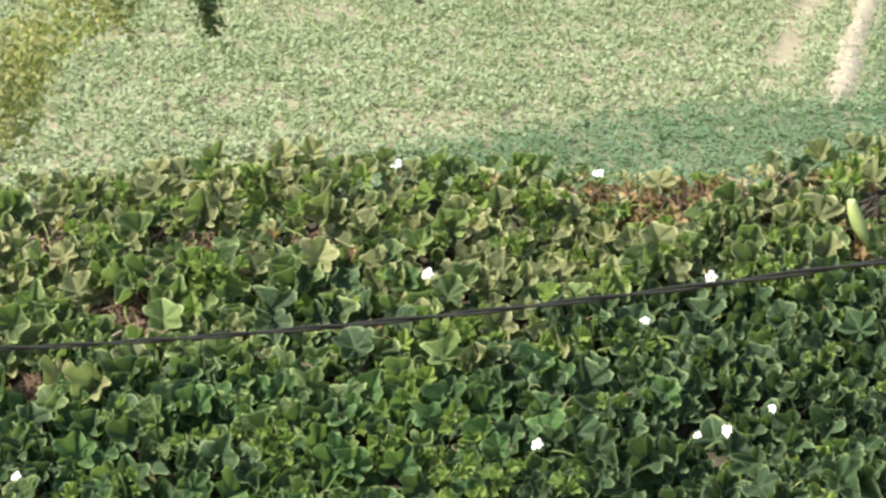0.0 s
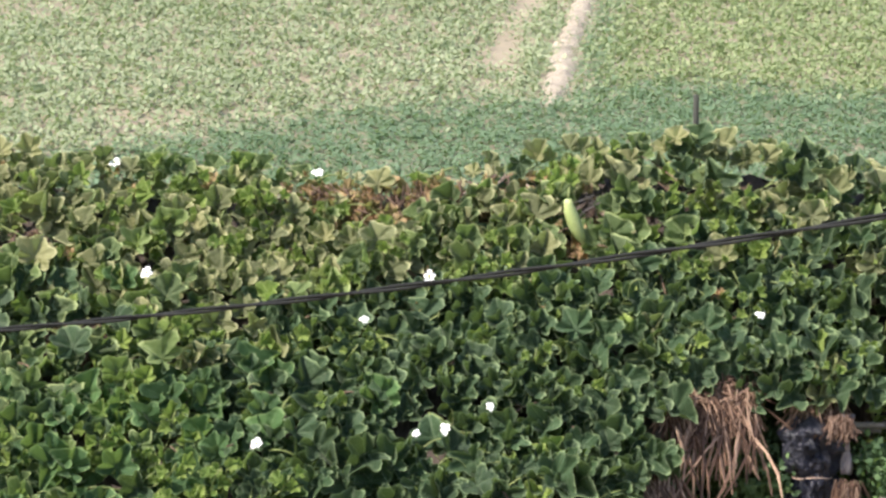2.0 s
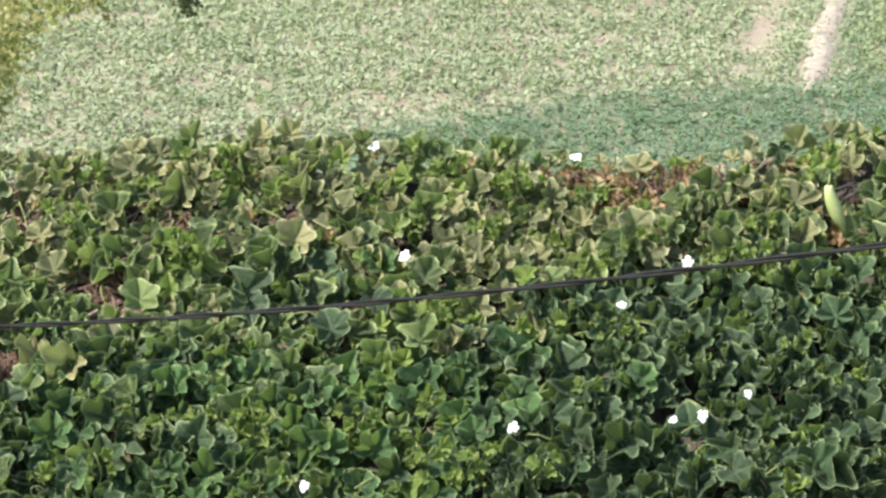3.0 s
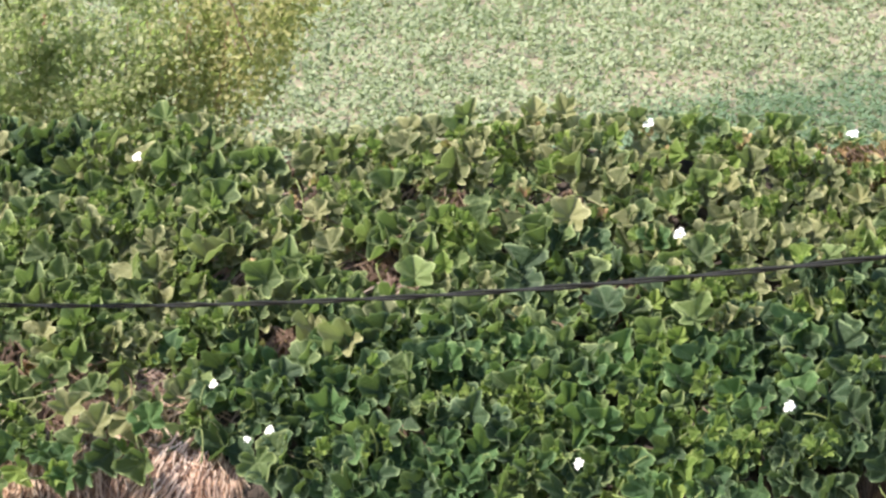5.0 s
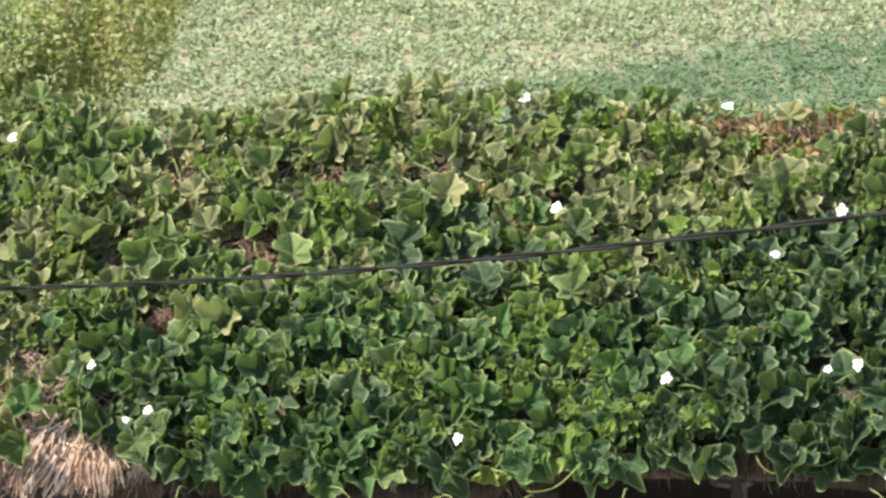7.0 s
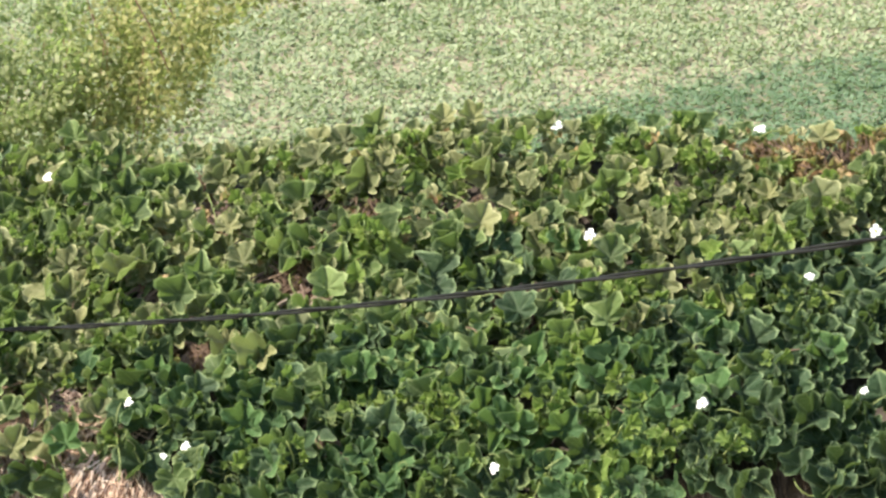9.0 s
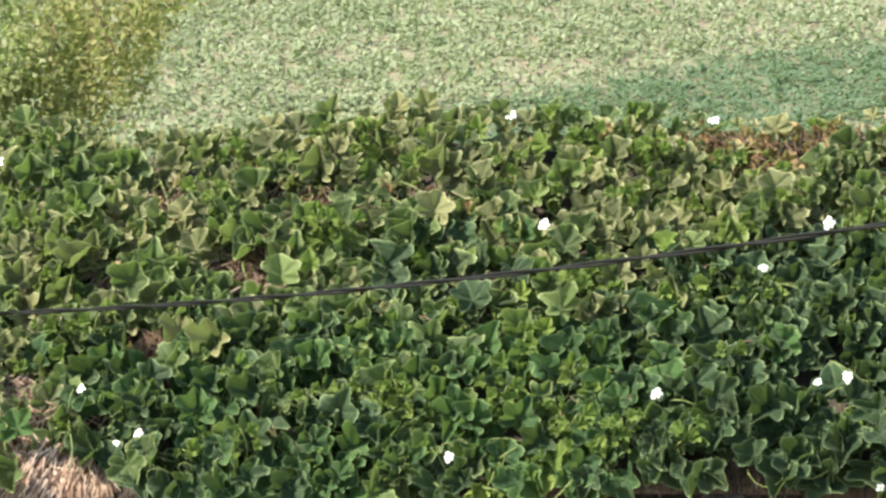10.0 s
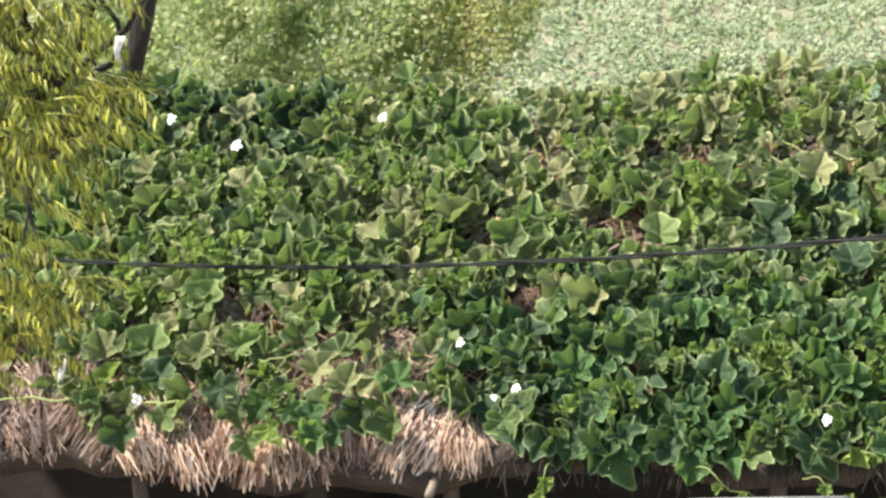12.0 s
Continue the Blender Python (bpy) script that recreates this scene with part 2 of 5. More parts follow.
M_METAL = rough_material("dull_metal", [(0.3, (0.10, 0.10, 0.10)), (0.7, (0.20, 0.20, 0.20))], 9, rough=0.5, metal=0.6)


# ---- building blocks ----
rng = random.Random(7)


def mesh_of(name, verts, faces, mat, smooth=True, uvs=None):
    me = bpy.data.meshes.new(name)
    me.from_pydata(verts, [], faces)
    if uvs is not None:
        lay = me.uv_layers.new(name="UVMap")
        idx = np.empty(len(me.loops), dtype=np.int32)
        me.loops.foreach_get("vertex_index", idx)
        lay.data.foreach_set("uv", np.asarray(uvs, dtype=np.float32)[idx].ravel())
    for mm in (mat if isinstance(mat, list) else [mat]):
        me.materials.append(mm)
    me.polygons.foreach_set("use_smooth", [smooth] * len(me.polygons))
    me.update()
    return me


def child(name, me, parent, label="", m=None, kind=""):
    ob = new(name, me)
    ob.parent = parent
    if m is not None:
        ob.matrix_basis = m
    return tagged(ob, label, kind=kind)


def thing(name, place, label, category, group="", kind="", data=None):
    ob = new(name, data)
    ob.location = place
    return tagged(ob, label, category, group, kind)


def tube(points, radii, sides=6, cap=True):
    """Vertices and faces of a round rod along points."""
    vs, fs = [], []
    pts = [Vector(p) for p in points]
    up = None
    for i, p in enumerate(pts):
        d = (pts[min(i + 1, len(pts) - 1)] - pts[max(i - 1, 0)]).normalized()
        if up is None:
            up = d.orthogonal().normalized()
        up = (up - d * up.dot(d)).normalized()
        side = d.cross(up)
        r = radii[i] if isinstance(radii, (list, tuple)) else radii
        for k in range(sides):
            a = 2 * math.pi * k / sides
            vs.append(p + up * (r * math.cos(a)) + side * (r * math.sin(a)))
    for i in range(len(pts) - 1):
        for k in range(sides):
            a, b = i * sides + k, i * sides + (k + 1) % sides
            fs.append((a, b, b + sides, a + sides))
    if cap:
        fs.append(tuple(range(sides))[::-1])
        fs.append(tuple(len(vs) - sides + k for k in range(sides)))
    return vs, fs


class Joined:
    """Collects many small pieces into one mesh."""

    def __init__(self):
        self.v, self.f = [], []

    def add(self, vs, fs):
        n = len(self.v)
        self.v += [tuple(v) for v in vs]
        self.f += [tuple(i + n for i in f) for f in fs]

    def mesh(self, name, mat, smooth=True):
        return mesh_of(name, self.v, self.f, mat, smooth)


def bamboo(a, b, r):
    """A culm with swollen nodes."""
    a, b = Vector(a), Vector(b)
    n = max(2, int((b - a).length / 0.3))
    pts, rad = [], []
    for i in range(n + 1):
        t = i / n
        for dt, k in ((-0.012, 1.0), (0.0, 1.16), (0.012, 1.0)):
            tt = t + dt / max((b - a).length, 0.1)
            if 0 <= tt <= 1:
                w = math.sin(tt * 7 + a.x * 3) * 0.012
                pts.append(a.lerp(b, tt) + Vector((0, 0, w)))
                rad.append(r * k * (1 - 0.15 * tt))
    return tube(pts, rad, 8)


# ---- the roof's lie ----
EAVE_Y, EAVE_Z, PITCH, SLOPE_LEN = 13.95, 1.47, radians(32), 2.95
X0, X1 = -7.2, 5.7
RIDGE_X = (-7.2, -5.1, -4.1, -3.2, -2.5, -1.1, 0.0, 0.9, 1.6, 2.5, 3.7, 4.4, 5.0, 5.8)
RIDGE_DZ = (-0.04, -0.03, -0.06, -0.02, -0.11, 0.04, 0.04, -0.04, -0.04, 0.12, 0.14, 0.03, -0.08, -0.2)


def roof_point(x, s, lift=0.0):
    """s: metres up the slope from the eave; lift: metres off the thatch."""
    w = 0.05 * noise.noise(Vector((x * 0.9, s * 0.9, 3.1))) + 0.025 * noise.noise(Vector((x * 2.7, s * 2.7, 8.0)))
    dz = float(np.interp(x, RIDGE_X, RIDGE_DZ)) * max(0.0, s / SLOPE_LEN) ** 3
    h = lift + w
    return Vector((x, EAVE_Y + s * math.cos(PITCH) - h * math.sin(PITCH), EAVE_Z + s * math.sin(PITCH) + h * math.cos(PITCH) + dz))


def low_edge(x):
    """Where the thatch ends below: ragged, and broken away at the open end."""
    s = 0.06 * math.sin(x * 2.3) + 0.04 * math.sin(x * 7.1)
    return s + float(np.interp(x, (2.55, 2.85, 3.0, 4.1, 4.2, 4.42, 4.55, 5.8), (0.0, 0.55, 0.95, 1.15, 2.05, 2.05, 1.55, 1.5)))


# ---- setting: ground, field, path ----
gx = sorted(set([-900, -300, -120, -60] + list(np.linspace(-30, 34, 65)) + [60, 120, 300, 900]))
gy = sorted(set([-600, -200, -80, -30] + list(np.linspace(-10, 70, 81)) + [100, 160, 300, 700, 1600]))


def ground_z(x, y):
    return 0.05 * noise.noise(Vector((x * 0.15, y * 0.15, 0))) + 0.03 * noise.noise(Vector((x * 0.7, y * 0.7, 5))) if -60 < x < 60 and -30 < y < 100 else 0.0


gv = [(x, y, ground_z(x, y)) for y in gy for x in gx]
gf = [(j * len(gx) + i, j * len(gx) + i + 1, (j + 1) * len(gx) + i + 1, (j + 1) * len(gx) + i) for j in range(len(gy) - 1) for i in range(len(gx) - 1)]
tagged(new("ground", mesh_of("ground", gv, gf, M_SOIL)), "pale brown dry farmland soil with thin crop", "ground", kind="structure")

PATH_A, PATH_B = Vector((5.36, 36.8, 0)), Vector((8.60, 53.0, 0))


def path_x(y):
    t = (y - PATH_A.y) / (PATH_B.y - PATH_A.y)
    return PATH_A.x + t * (PATH_B.x - PATH_A.x) + 0.05 * math.sin(y * 0.4) + 0.02 * math.sin(y * 1.3)


# the trodden bund across the field
pv, pf = [], []
PROFILE = ((-0.42, 0.0), (-0.24, 0.05), (-0.10, 0.07), (0.08, 0.075), (0.22, 0.06), (0.42, -0.02))
ys = np.linspace(36.5, 62, 320)
for y in ys:
    w = 0.50 + 0.14 * noise.noise(Vector((0, y * 0.9, 0))) + 0.12 * noise.noise(Vector((4, y * 3.1, 0)))
    w *= min(1.0, 0.35 + (y - 36.5) / 3.0)
    for px, pz in PROFILE:
        pv.append((path_x(y) + px * w, y, ground_z(path_x(y), y) + 0.02 + pz * (0.9 + 0.5 * noise.noise(Vector((px * 3, y * 2.2, 1)))) + 0.025 * noise.noise(Vector((px * 9, y * 6, 2)))))
k = len(PROFILE)
for j in range(len(ys) - 1):
    for i in range(k - 1):
        pf.append((j * k + i, j * k + i + 1, (j + 1) * k + i + 1, (j + 1) * k + i))
tagged(new("field_path", mesh_of("field_path", pv, pf, M_PATH)), "pale trodden earth footpath on a low bund between plots", "path", kind="structure")


def crop(name, label, mat, inside, n, seed, size, far=56.0, high=0.13, tilted=(0.35, 0.45)):
    """Low leafy crop over a plot: single small leaves at all angles, thin on bare patches."""
    r = np.random.RandomState(seed)
    k = n // 6
    x, y, tall = (np.repeat(v, 6) for v in (r.uniform(-13, 19, k), r.uniform(29.5, far, k), r.uniform(0.35, 1.5, k)))
    n = len(x)
    spread = 0.6 * size
    x, y = x + r.normal(0, spread, n), y + r.normal(0, spread, n)
    keep = np.array([inside(a, b) for a, b in zip(x, y)]) > r.uniform(0, 1, n)
    x, y, tall = x[keep], y[keep], tall[keep]
    m = len(x)
    z = np.array([ground_z(a, b) for a, b in zip(x, y)]) + 0.02 + high * tall * r.uniform(0, 1, m) ** 1.2
    az, tilt = r.uniform(0, 2 * np.pi, m), r.normal(*tilted, m)
    ln_, wd = size * r.uniform(0.6, 1.4, m), size * r.uniform(0.45, 0.9, m)
    d = np.stack([np.cos(az) * np.cos(tilt), np.sin(az) * np.cos(tilt), np.sin(tilt)], 1)
    sd = np.stack([-np.sin(az), np.cos(az), np.zeros(m)], 1)
    up = np.cross(d, sd)
    c = np.stack([x, y, z], 1)
    v = np.stack([c - d * (ln_ * .5)[:, None], c + sd * (wd * .5)[:, None] + up * (wd * .15)[:, None],
                  c + d * (ln_ * .5)[:, None], c - sd * (wd * .5)[:, None] + up * (wd * .15)[:, None]], 1).reshape(-1, 3)
    me = bpy.data.meshes.new(name)
    me.vertices.add(4 * m)
    me.vertices.foreach_set("co", v.astype(np.float32).ravel())
    me.loops.add(4 * m)
    me.loops.foreach_set("vertex_index", np.arange(4 * m, dtype=np.int32))
    me.polygons.add(m)
    me.polygons.foreach_set("loop_start", np.arange(0, 4 * m, 4, dtype=np.int32))
    me.update(calc_edges=True)
    me.materials.append(mat)
    return tagged(new(name, me), label, "crop", kind="stuff")


# thin spots in the crop: x, y, half length, half width
THIN = ((-1.3, 40.7, 1.0, 0.35), (-3.0, 38.4, 0.9, 0.45), (2.8, 38.3, 0.9, 0.5), (1.6, 41.4, 0.8, 0.4), (5.0, 41.0, 0.6, 0.9), (0.2, 43.5, 1.2, 0.4), (-4.5, 43.0, 1.2, 0.4), (4.3, 38.6, 0.5, 0.6), (3.4, 44.0, 0.9, 0.7))


def bare(x, y):
    a = noise.noise(Vector((x * 0.22, y * 0.55, 2.0))) + 0.5 * noise.noise(Vector((x * 0.7, y * 1.6, 4.0)))
    a += 0.35 * noise.noise(Vector((x * 2.1, y * 3.6, 6.0)))
    for tx, ty, tl, tw in THIN:
        a += 0.55 * math.exp(-((x - tx) / tl) ** 2 - ((y - ty) / tw) ** 2)
    return 1.0 - 0.72 * min(1.0, max(0.0, (a - 0.10) * 1.15))


def clover_edge(x):
    """The far edge of the dark green strip along the hut."""
    e = float(np.interp(x, (-14, -3, -0.8, 0.2, 1.2, 2.0, 2.7, 3.8, 5.5, 6.5, 7.4, 8.6, 9.8, 20), (28, 31.2, 33.2, 33.9, 34.8, 35.5, 36.0, 36.5, 37.2, 37.9, 38.7, 38.5, 37.9, 38.5)))
    return e + 0.5 * noise.noise(Vector((x * 0.8, 0, 3))) + 0.25 * noise.noise(Vector((x * 3, 0, 3)))


def ramp(v, width):
    return 1.0 / (1.0 + math.exp(-max(-30.0, min(30.0, v / width))))


def beyond(x, y):
    """0 on the fodder strip, 1 past its far edge, mingling between."""
    return ramp(y - clover_edge(x) - 0.6 * noise.noise(Vector((x * 2, y * 2, 1))), 0.35)


def plot_left(x, y):
    edge = path_x(y) - 0.20 + 0.16 * noise.noise(Vector((x * 3, y * 2.5, 7)))
    side = 1.0 - 0.95 * math.exp(-((x - edge + 0.8) / 0.32) ** 2) * (0.8 + noise.noise(Vector((x, y * 0.8, 9))))
    off = 0.10 + 0.90 * ramp(edge - x, 0.05) if y > 36.5 else 1.0
    if y > 36.5 and x > path_x(y) + 0.26:
        off = 0.12 * ramp(path_x(y) + 0.85 - x, 0.1)
    return bare(x, y) * min(1.0, side) * (1.0 if y < 51 else 0.75) * beyond(x, y) * off


def plot_right(x, y):
    edge = path_x(y) + 0.7 + 0.25 * noise.noise(Vector((x, y * 1.3, 17)))
    on = ramp(x - edge, 0.10)
    strip = 0.08 * ramp(x - path_x(y) - 0.28 - 0.1 * noise.noise(Vector((x * 3, y * 2, 27))), 0.05)
    return (strip + (0.45 + 0.5 * bare(x, y)) * on) * beyond(x, y)


def plot_near(x, y):
    strip = 0.5 * ramp(x - path_x(y) - 0.25 - 0.1 * noise.noise(Vector((x * 3, y * 2, 37))), 0.05) * ramp(path_x(y) + 0.72 - x, 0.12)
    return 1.0 - beyond(x, y) * (1.0 - strip)


crop("crop_plants", "low pale green leafy pulse crop with bare patches", M_CROP, plot_left, 330000, 3, 0.085)
crop("crop_plants", "yellowing low leafy crop on the next plot", M_CROP_Y, plot_right, 300000, 4, 0.085)
crop("clover_plants", "dense blue-green low fodder crop behind the hut", M_CROP_D, plot_near, 760000, 5, 0.068, 56.0, 0.08, (0.15, 0.3))


# ---- leaves ----
def gourd_leaf(name, mat, seed, fold, cup, ruffle, radius=0.1):
    """Broad palmate blade of five lobes, pleated along its veins, with a toothed and crimped margin; tip towards +y, base at the origin."""
    r = random.Random(seed)
    n, vs, uvs, fs = 48, [(0, 0, 0)], [(0, 0)], []
    ph, ph2, ph3 = r.uniform(0, 6), r.uniform(0, 6), r.uniform(0, 6)
    lobes = [r.uniform(0.9, 1.15) * k for k in (1.22, 1.06, 0.84, 0.8, 0.84, 1.06)]
    depth, pleat, skew = r.uniform(0.18, 0.36), r.uniform(0.2, 0.5), r.uniform(0.88, 1.08)
    teeth = [(0.022 if i % 2 else -0.018) * r.uniform(0.2, 1.5) for i in range(n)]
    curl = [r.gauss(0, 0.16) for _ in range(6)]
    for frac in (0.3, 0.56, 0.78, 0.92, 1.0):
        for i in range(n):
            a = 2 * math.pi * i / n
            off = abs(math.atan2(math.sin(a), math.cos(a)))
            k = int(round(a / (math.pi / 3))) % 6
            da = abs(math.sin(3 * a))  # 0 on a vein, 1 between two
            gap = (0.5 - 0.5 * math.cos(6 * a)) ** 0.85
            rr = radius * lobes[k] * (1 - depth * gap * frac ** 1.5 + teeth[i] * frac ** 3) * (1 - 0.62 * math.exp(-((off - math.pi) / 0.36) ** 2))
            x, y = rr * frac * math.sin(a) * skew, rr * frac * math.cos(a)
            wave = ruffle * frac ** 3 * (math.sin(2 * a + ph) + 0.7 * math.sin(4 * a + ph2))
            crimp = 0.025 * frac ** 8 * (math.sin(12 * a + ph3) + 0.7 * math.sin(17 * a + ph)) + 0.8 * teeth[i] * frac ** 10
            z = radius * (cup * frac * frac + wave + crimp + pleat * frac * da ** 1.5 + curl[k] * frac ** 4 * (1 - gap)) + fold * abs(x) - 0.22 * max(0, y) * max(0, y) / radius
            vs.append((x, y, z))
            uvs.append((frac * math.sin(a), frac * math.cos(a)))
    for i in range(n):
        j = (i + 1) % n
        fs.append((0, 1 + j, 1 + i))
        for q in (0, n, 2 * n, 3 * n):
            fs.append((1 + q + i, 1 + q + j, 1 + q + n + j, 1 + q + n + i))
    vs = [(x, y + radius * 0.35, z) for x, y, z in vs]
    return mesh_of(name, vs, fs, mat, True, uvs)


def leaf_set(name, mat, count, seed, folded=0.3):
    r = random.Random(seed)
    return [gourd_leaf(name, mat, seed * 50 + i, r.uniform(folded, 1.3), r.uniform(-0.25, 0.35), r.uniform(0.05, 0.17)) for i in range(count)]


LEAVES = leaf_set("leaf", M_LEAF, 14, 1)
LEAVES_FRESH = leaf_set("fresh_leaf", M_LEAF_FRESH, 10, 9)
LEAVES_DEEP = leaf_set("mature_shade_leaf", M_LEAF_DEEP, 12, 5)
LEAVES_OLD = leaf_set("old_leaf", M_LEAF_OLD, 10, 2)
LEAVES_NEW = leaf_set("young_leaf", M_LEAF_NEW, 8, 3, 0.55)
LEAVES_PALE = leaf_set("pale_leaf", M_LEAF_PALE, 4, 7)
LEAVES_DRY = [gourd_leaf("dry_leaf", M_LEAF_DRY, 400 + i, 0.3, 0.3, 0.5, 0.078) for i in range(4)]


def scatter(name, verts, faces, mats, mat, smooth=False):
    """Many copies of a small leaf pattern joined into one mesh."""
    v = np.asarray(verts, dtype=np.float32)
    m = np.asarray(mats, dtype=np.float32)
    w = np.einsum("nij,kj->nki", m[:, :3, :3], v) + m[:, None, :3, 3]
    n, kv = len(m), len(v)
    f = np.asarray(faces, dtype=np.int32)
    idx = (f[None] + (np.arange(n, dtype=np.int32) * kv)[:, None, None]).reshape(-1)
    me = bpy.data.meshes.new(name)
    me.vertices.add(n * kv)
    me.vertices.foreach_set("co", w.astype(np.float32).ravel())
    me.loops.add(len(idx))
    me.loops.foreach_set("vertex_index", idx)
    me.polygons.add(n * len(f))
    me.polygons.foreach_set("loop_start", np.arange(0, len(idx), f.shape[1], dtype=np.int32))
    me.update(calc_edges=True)
    me.materials.append(mat)
    me.polygons.foreach_set("use_smooth", [smooth] * len(me.polygons))
    return me


def facing(place, normal, tip, scale=1.0):
    """Pose with +z along normal and +y towards tip."""
    z = Vector(normal).normalized()
    y = Vector(tip) - z * Vector(tip).dot(z)
    y = y.normalized() if y.length > 1e-4 else z.orthogonal().normalized()
    x = y.cross(z)
    m = Matrix((x, y, z)).transposed().to_4x4()
    return Matrix.Translation(place) @ m @ Matrix.Scale(scale, 4)


# ---- the hut ----
hut = thing("thatched_hut", (0, 16.3, 0), "long low straw-thatched hut overgrown with gourd vines", "hut")


def hut_part(name, vs, fs, mat, label="", smooth=True, kind=""):
    return child(name, mesh_of(name, [(v[0], v[1] - 16.3, v[2]) for v in vs], fs, mat, smooth), hut, label, kind=kind)


# thatch bed: front and back slope, with thickness
def slab(front):
    nx, ns = 96, 22
    vs, fs = [], []
    for lay in (0.0, -0.17):
        for i in range(nx + 1):
            x = X0 + (X1 - X0) * i / nx
            lo = low_edge(x) + (0.33 if x > -0.4 else 0.2 if x > -2.3 else 0.12) if front else 0.0
            for j in range(ns + 1):
                s = lo + (SLOPE_LEN - lo) * j / ns
                p = roof_point(x, s, lay + 0.02 * math.sin(x * 31 + s * 17))
                if not front:
                    p.y = 2 * (EAVE_Y + SLOPE_LEN * math.cos(PITCH)) - p.y
                vs.append(p)
    w = ns + 1
    half = (nx + 1) * w
    for i in range(nx):
        for j in range(ns):
            a = i * w + j
            q = (a, a + w, a + w + 1, a + 1)
            fs.append(q if front else q[::-1])
            q = (a + half, a + half + 1, a + half + w + 1, a + half + w)
            fs.append(q if front else q[::-1])
        a = i * w
        fs.append((a, a + half, a + half + w, a + w))
    for i in (0, nx):
        for j in range(ns):
            a = i * w + j
            fs.append((a, a + 1, a + half + 1, a + half))
    return vs, fs


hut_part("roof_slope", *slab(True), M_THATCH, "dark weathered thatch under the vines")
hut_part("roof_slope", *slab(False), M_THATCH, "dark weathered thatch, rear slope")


def straws(n, xa, xb, sa, sb, seed, length=(0.25, 0.5), r0=0.0045, droop=0.5, lift=0.03, spread=0.25, slant=0.0, bulge=0.0, gather=0.0):
    """A bundle of loose straws lying down the slope over the eave; bulge: fuller in its middle, gather: ends drawn together."""
    r = random.Random(seed)
    j = Joined()
    for _ in range(n):
        x, s = r.uniform(xa, xb), min(r.uniform(sa, sb), SLOPE_LEN - 0.05)
        u = 2 * (x - xa) / (xb - xa) - 1
        ln_ = r.uniform(*length) * (1 - 0.3 * bulge * u * u)
        p = roof_point(x, s, r.uniform(0, lift + 0.14 * bulge * (1 - u * u)))
        side = slant + r.gauss(0, spread) - gather * u
        pts = [p]
        d = Vector((side, -math.cos(PITCH), -math.sin(PITCH))).normalized()
        for q in range(3):
            d = (d + Vector((r.gauss(0, 0.12), 0.12, -droop * (0.3 if pts[-1].y > EAVE_Y else 1.0) * r.uniform(0.4, 1)))).normalized()
            pts.append(pts[-1] + d * ln_ / 3)
        j.add(*tube(pts, [r0 * r.uniform(0.7, 1.4)] * 3 + [r0 * 0.6], 3, False))
    return j.v, j.f


# straw fringe of the eave, bundle by bundle
xb = -6.6
i = 0
while xb < -3.0:
    w = rng.uniform(0.13, 0.34)
    old = rng.random() < 0.15 or xb < -4.72
    s0 = rng.uniform(0.04, 0.14) if -4.6 < xb < -3.65 else rng.uniform(0.14, 0.22) if xb > -3.7 else rng.uniform(0.2, 0.3)
    hut_part("tuft", *straws(int(2500 * w), xb - 0.05, xb + w + 0.05, s0, s0 + rng.uniform(0.4, 0.6), 100 + i, (0.07, rng.uniform(0.17, 0.28)), 0.0054, rng.uniform(0.35, 0.6), 0.06, 0.24, rng.gauss(0, 0.26), rng.uniform(0.5, 1.4), rng.uniform(-0.1, 0.7)),
             M_STRAW_OLD if old else M_STRAW, "grey weathered straw" if old else "sunlit tan straw", False, "stuff")
    hut_part("tuft", *straws(int(700 * w), xb - 0.08, xb + w + 0.08, s0 + 0.2, s0 + 0.75, 700 + i, (0.06, 0.2), 0.0045, 0.1, 0.16, 1.2), M_STRAW_OLD if rng.random() < 0.5 else M_STRAW, "tangled short straw", False, "stuff")
    if i % 2 == 0:
        hut_part("tuft", *straws(260, xb - 0.05, xb + 0.55, 0.6, 1.5, 400 + i, (0.2, 0.4), 0.004, 0.05, 0.03, 0.5), M_STRAW_OLD, "grey weathered straw", False, "stuff")
    xb += w
    i += 1
hut_part("tuft", *straws(560, -2.88, -2.48, 0.22, 0.46, 140, (0.08, 0.2), 0.0042, 0.5, 0.06, 0.2, 0.0, 0.5, 0.05), M_STRAW, "tan straw tuft bulging between the leaves", False, "stuff")
# middle of the eave: fringe in the shade-coloured straw
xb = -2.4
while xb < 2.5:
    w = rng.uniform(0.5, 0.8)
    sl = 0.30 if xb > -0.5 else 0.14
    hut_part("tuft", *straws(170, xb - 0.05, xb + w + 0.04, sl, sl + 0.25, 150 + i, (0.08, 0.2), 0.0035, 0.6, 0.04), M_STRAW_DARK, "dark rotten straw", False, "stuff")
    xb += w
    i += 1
hut_part("tuft", *straws(820, 2.84, 3.42, 1.10, 1.44, 180, (0.12, 0.30), 0.0046, 0.6, 0.10, 0.30, 0.02, 0.3), M_STRAW_RED, "tan straw hanging at the broken eave", False, "stuff")
hut_part("tuft", *straws(520, 2.80, 3.44, 1.12, 1.5, 185, (0.06, 0.17), 0.0048, 0.2, 0.16, 1.5), M_STRAW_RED, "tangled broken straw", False, "stuff")
hut_part("tuft", *straws(56, 2.92, 3.42, 0.92, 1.2, 181, (0.3, 0.5), 0.0085, 0.8, 0.08, 0.35, -0.02), M_STRAW_RED, "pale coarse reeds hanging loose", False, "stuff")
hut_part("tuft", *straws(360, 2.55, 2.92, 0.3, 0.8, 182, (0.2, 0.4), 0.0045, 0.5, 0.06), M_STRAW_RED, "grey weathered straw", False, "stuff")
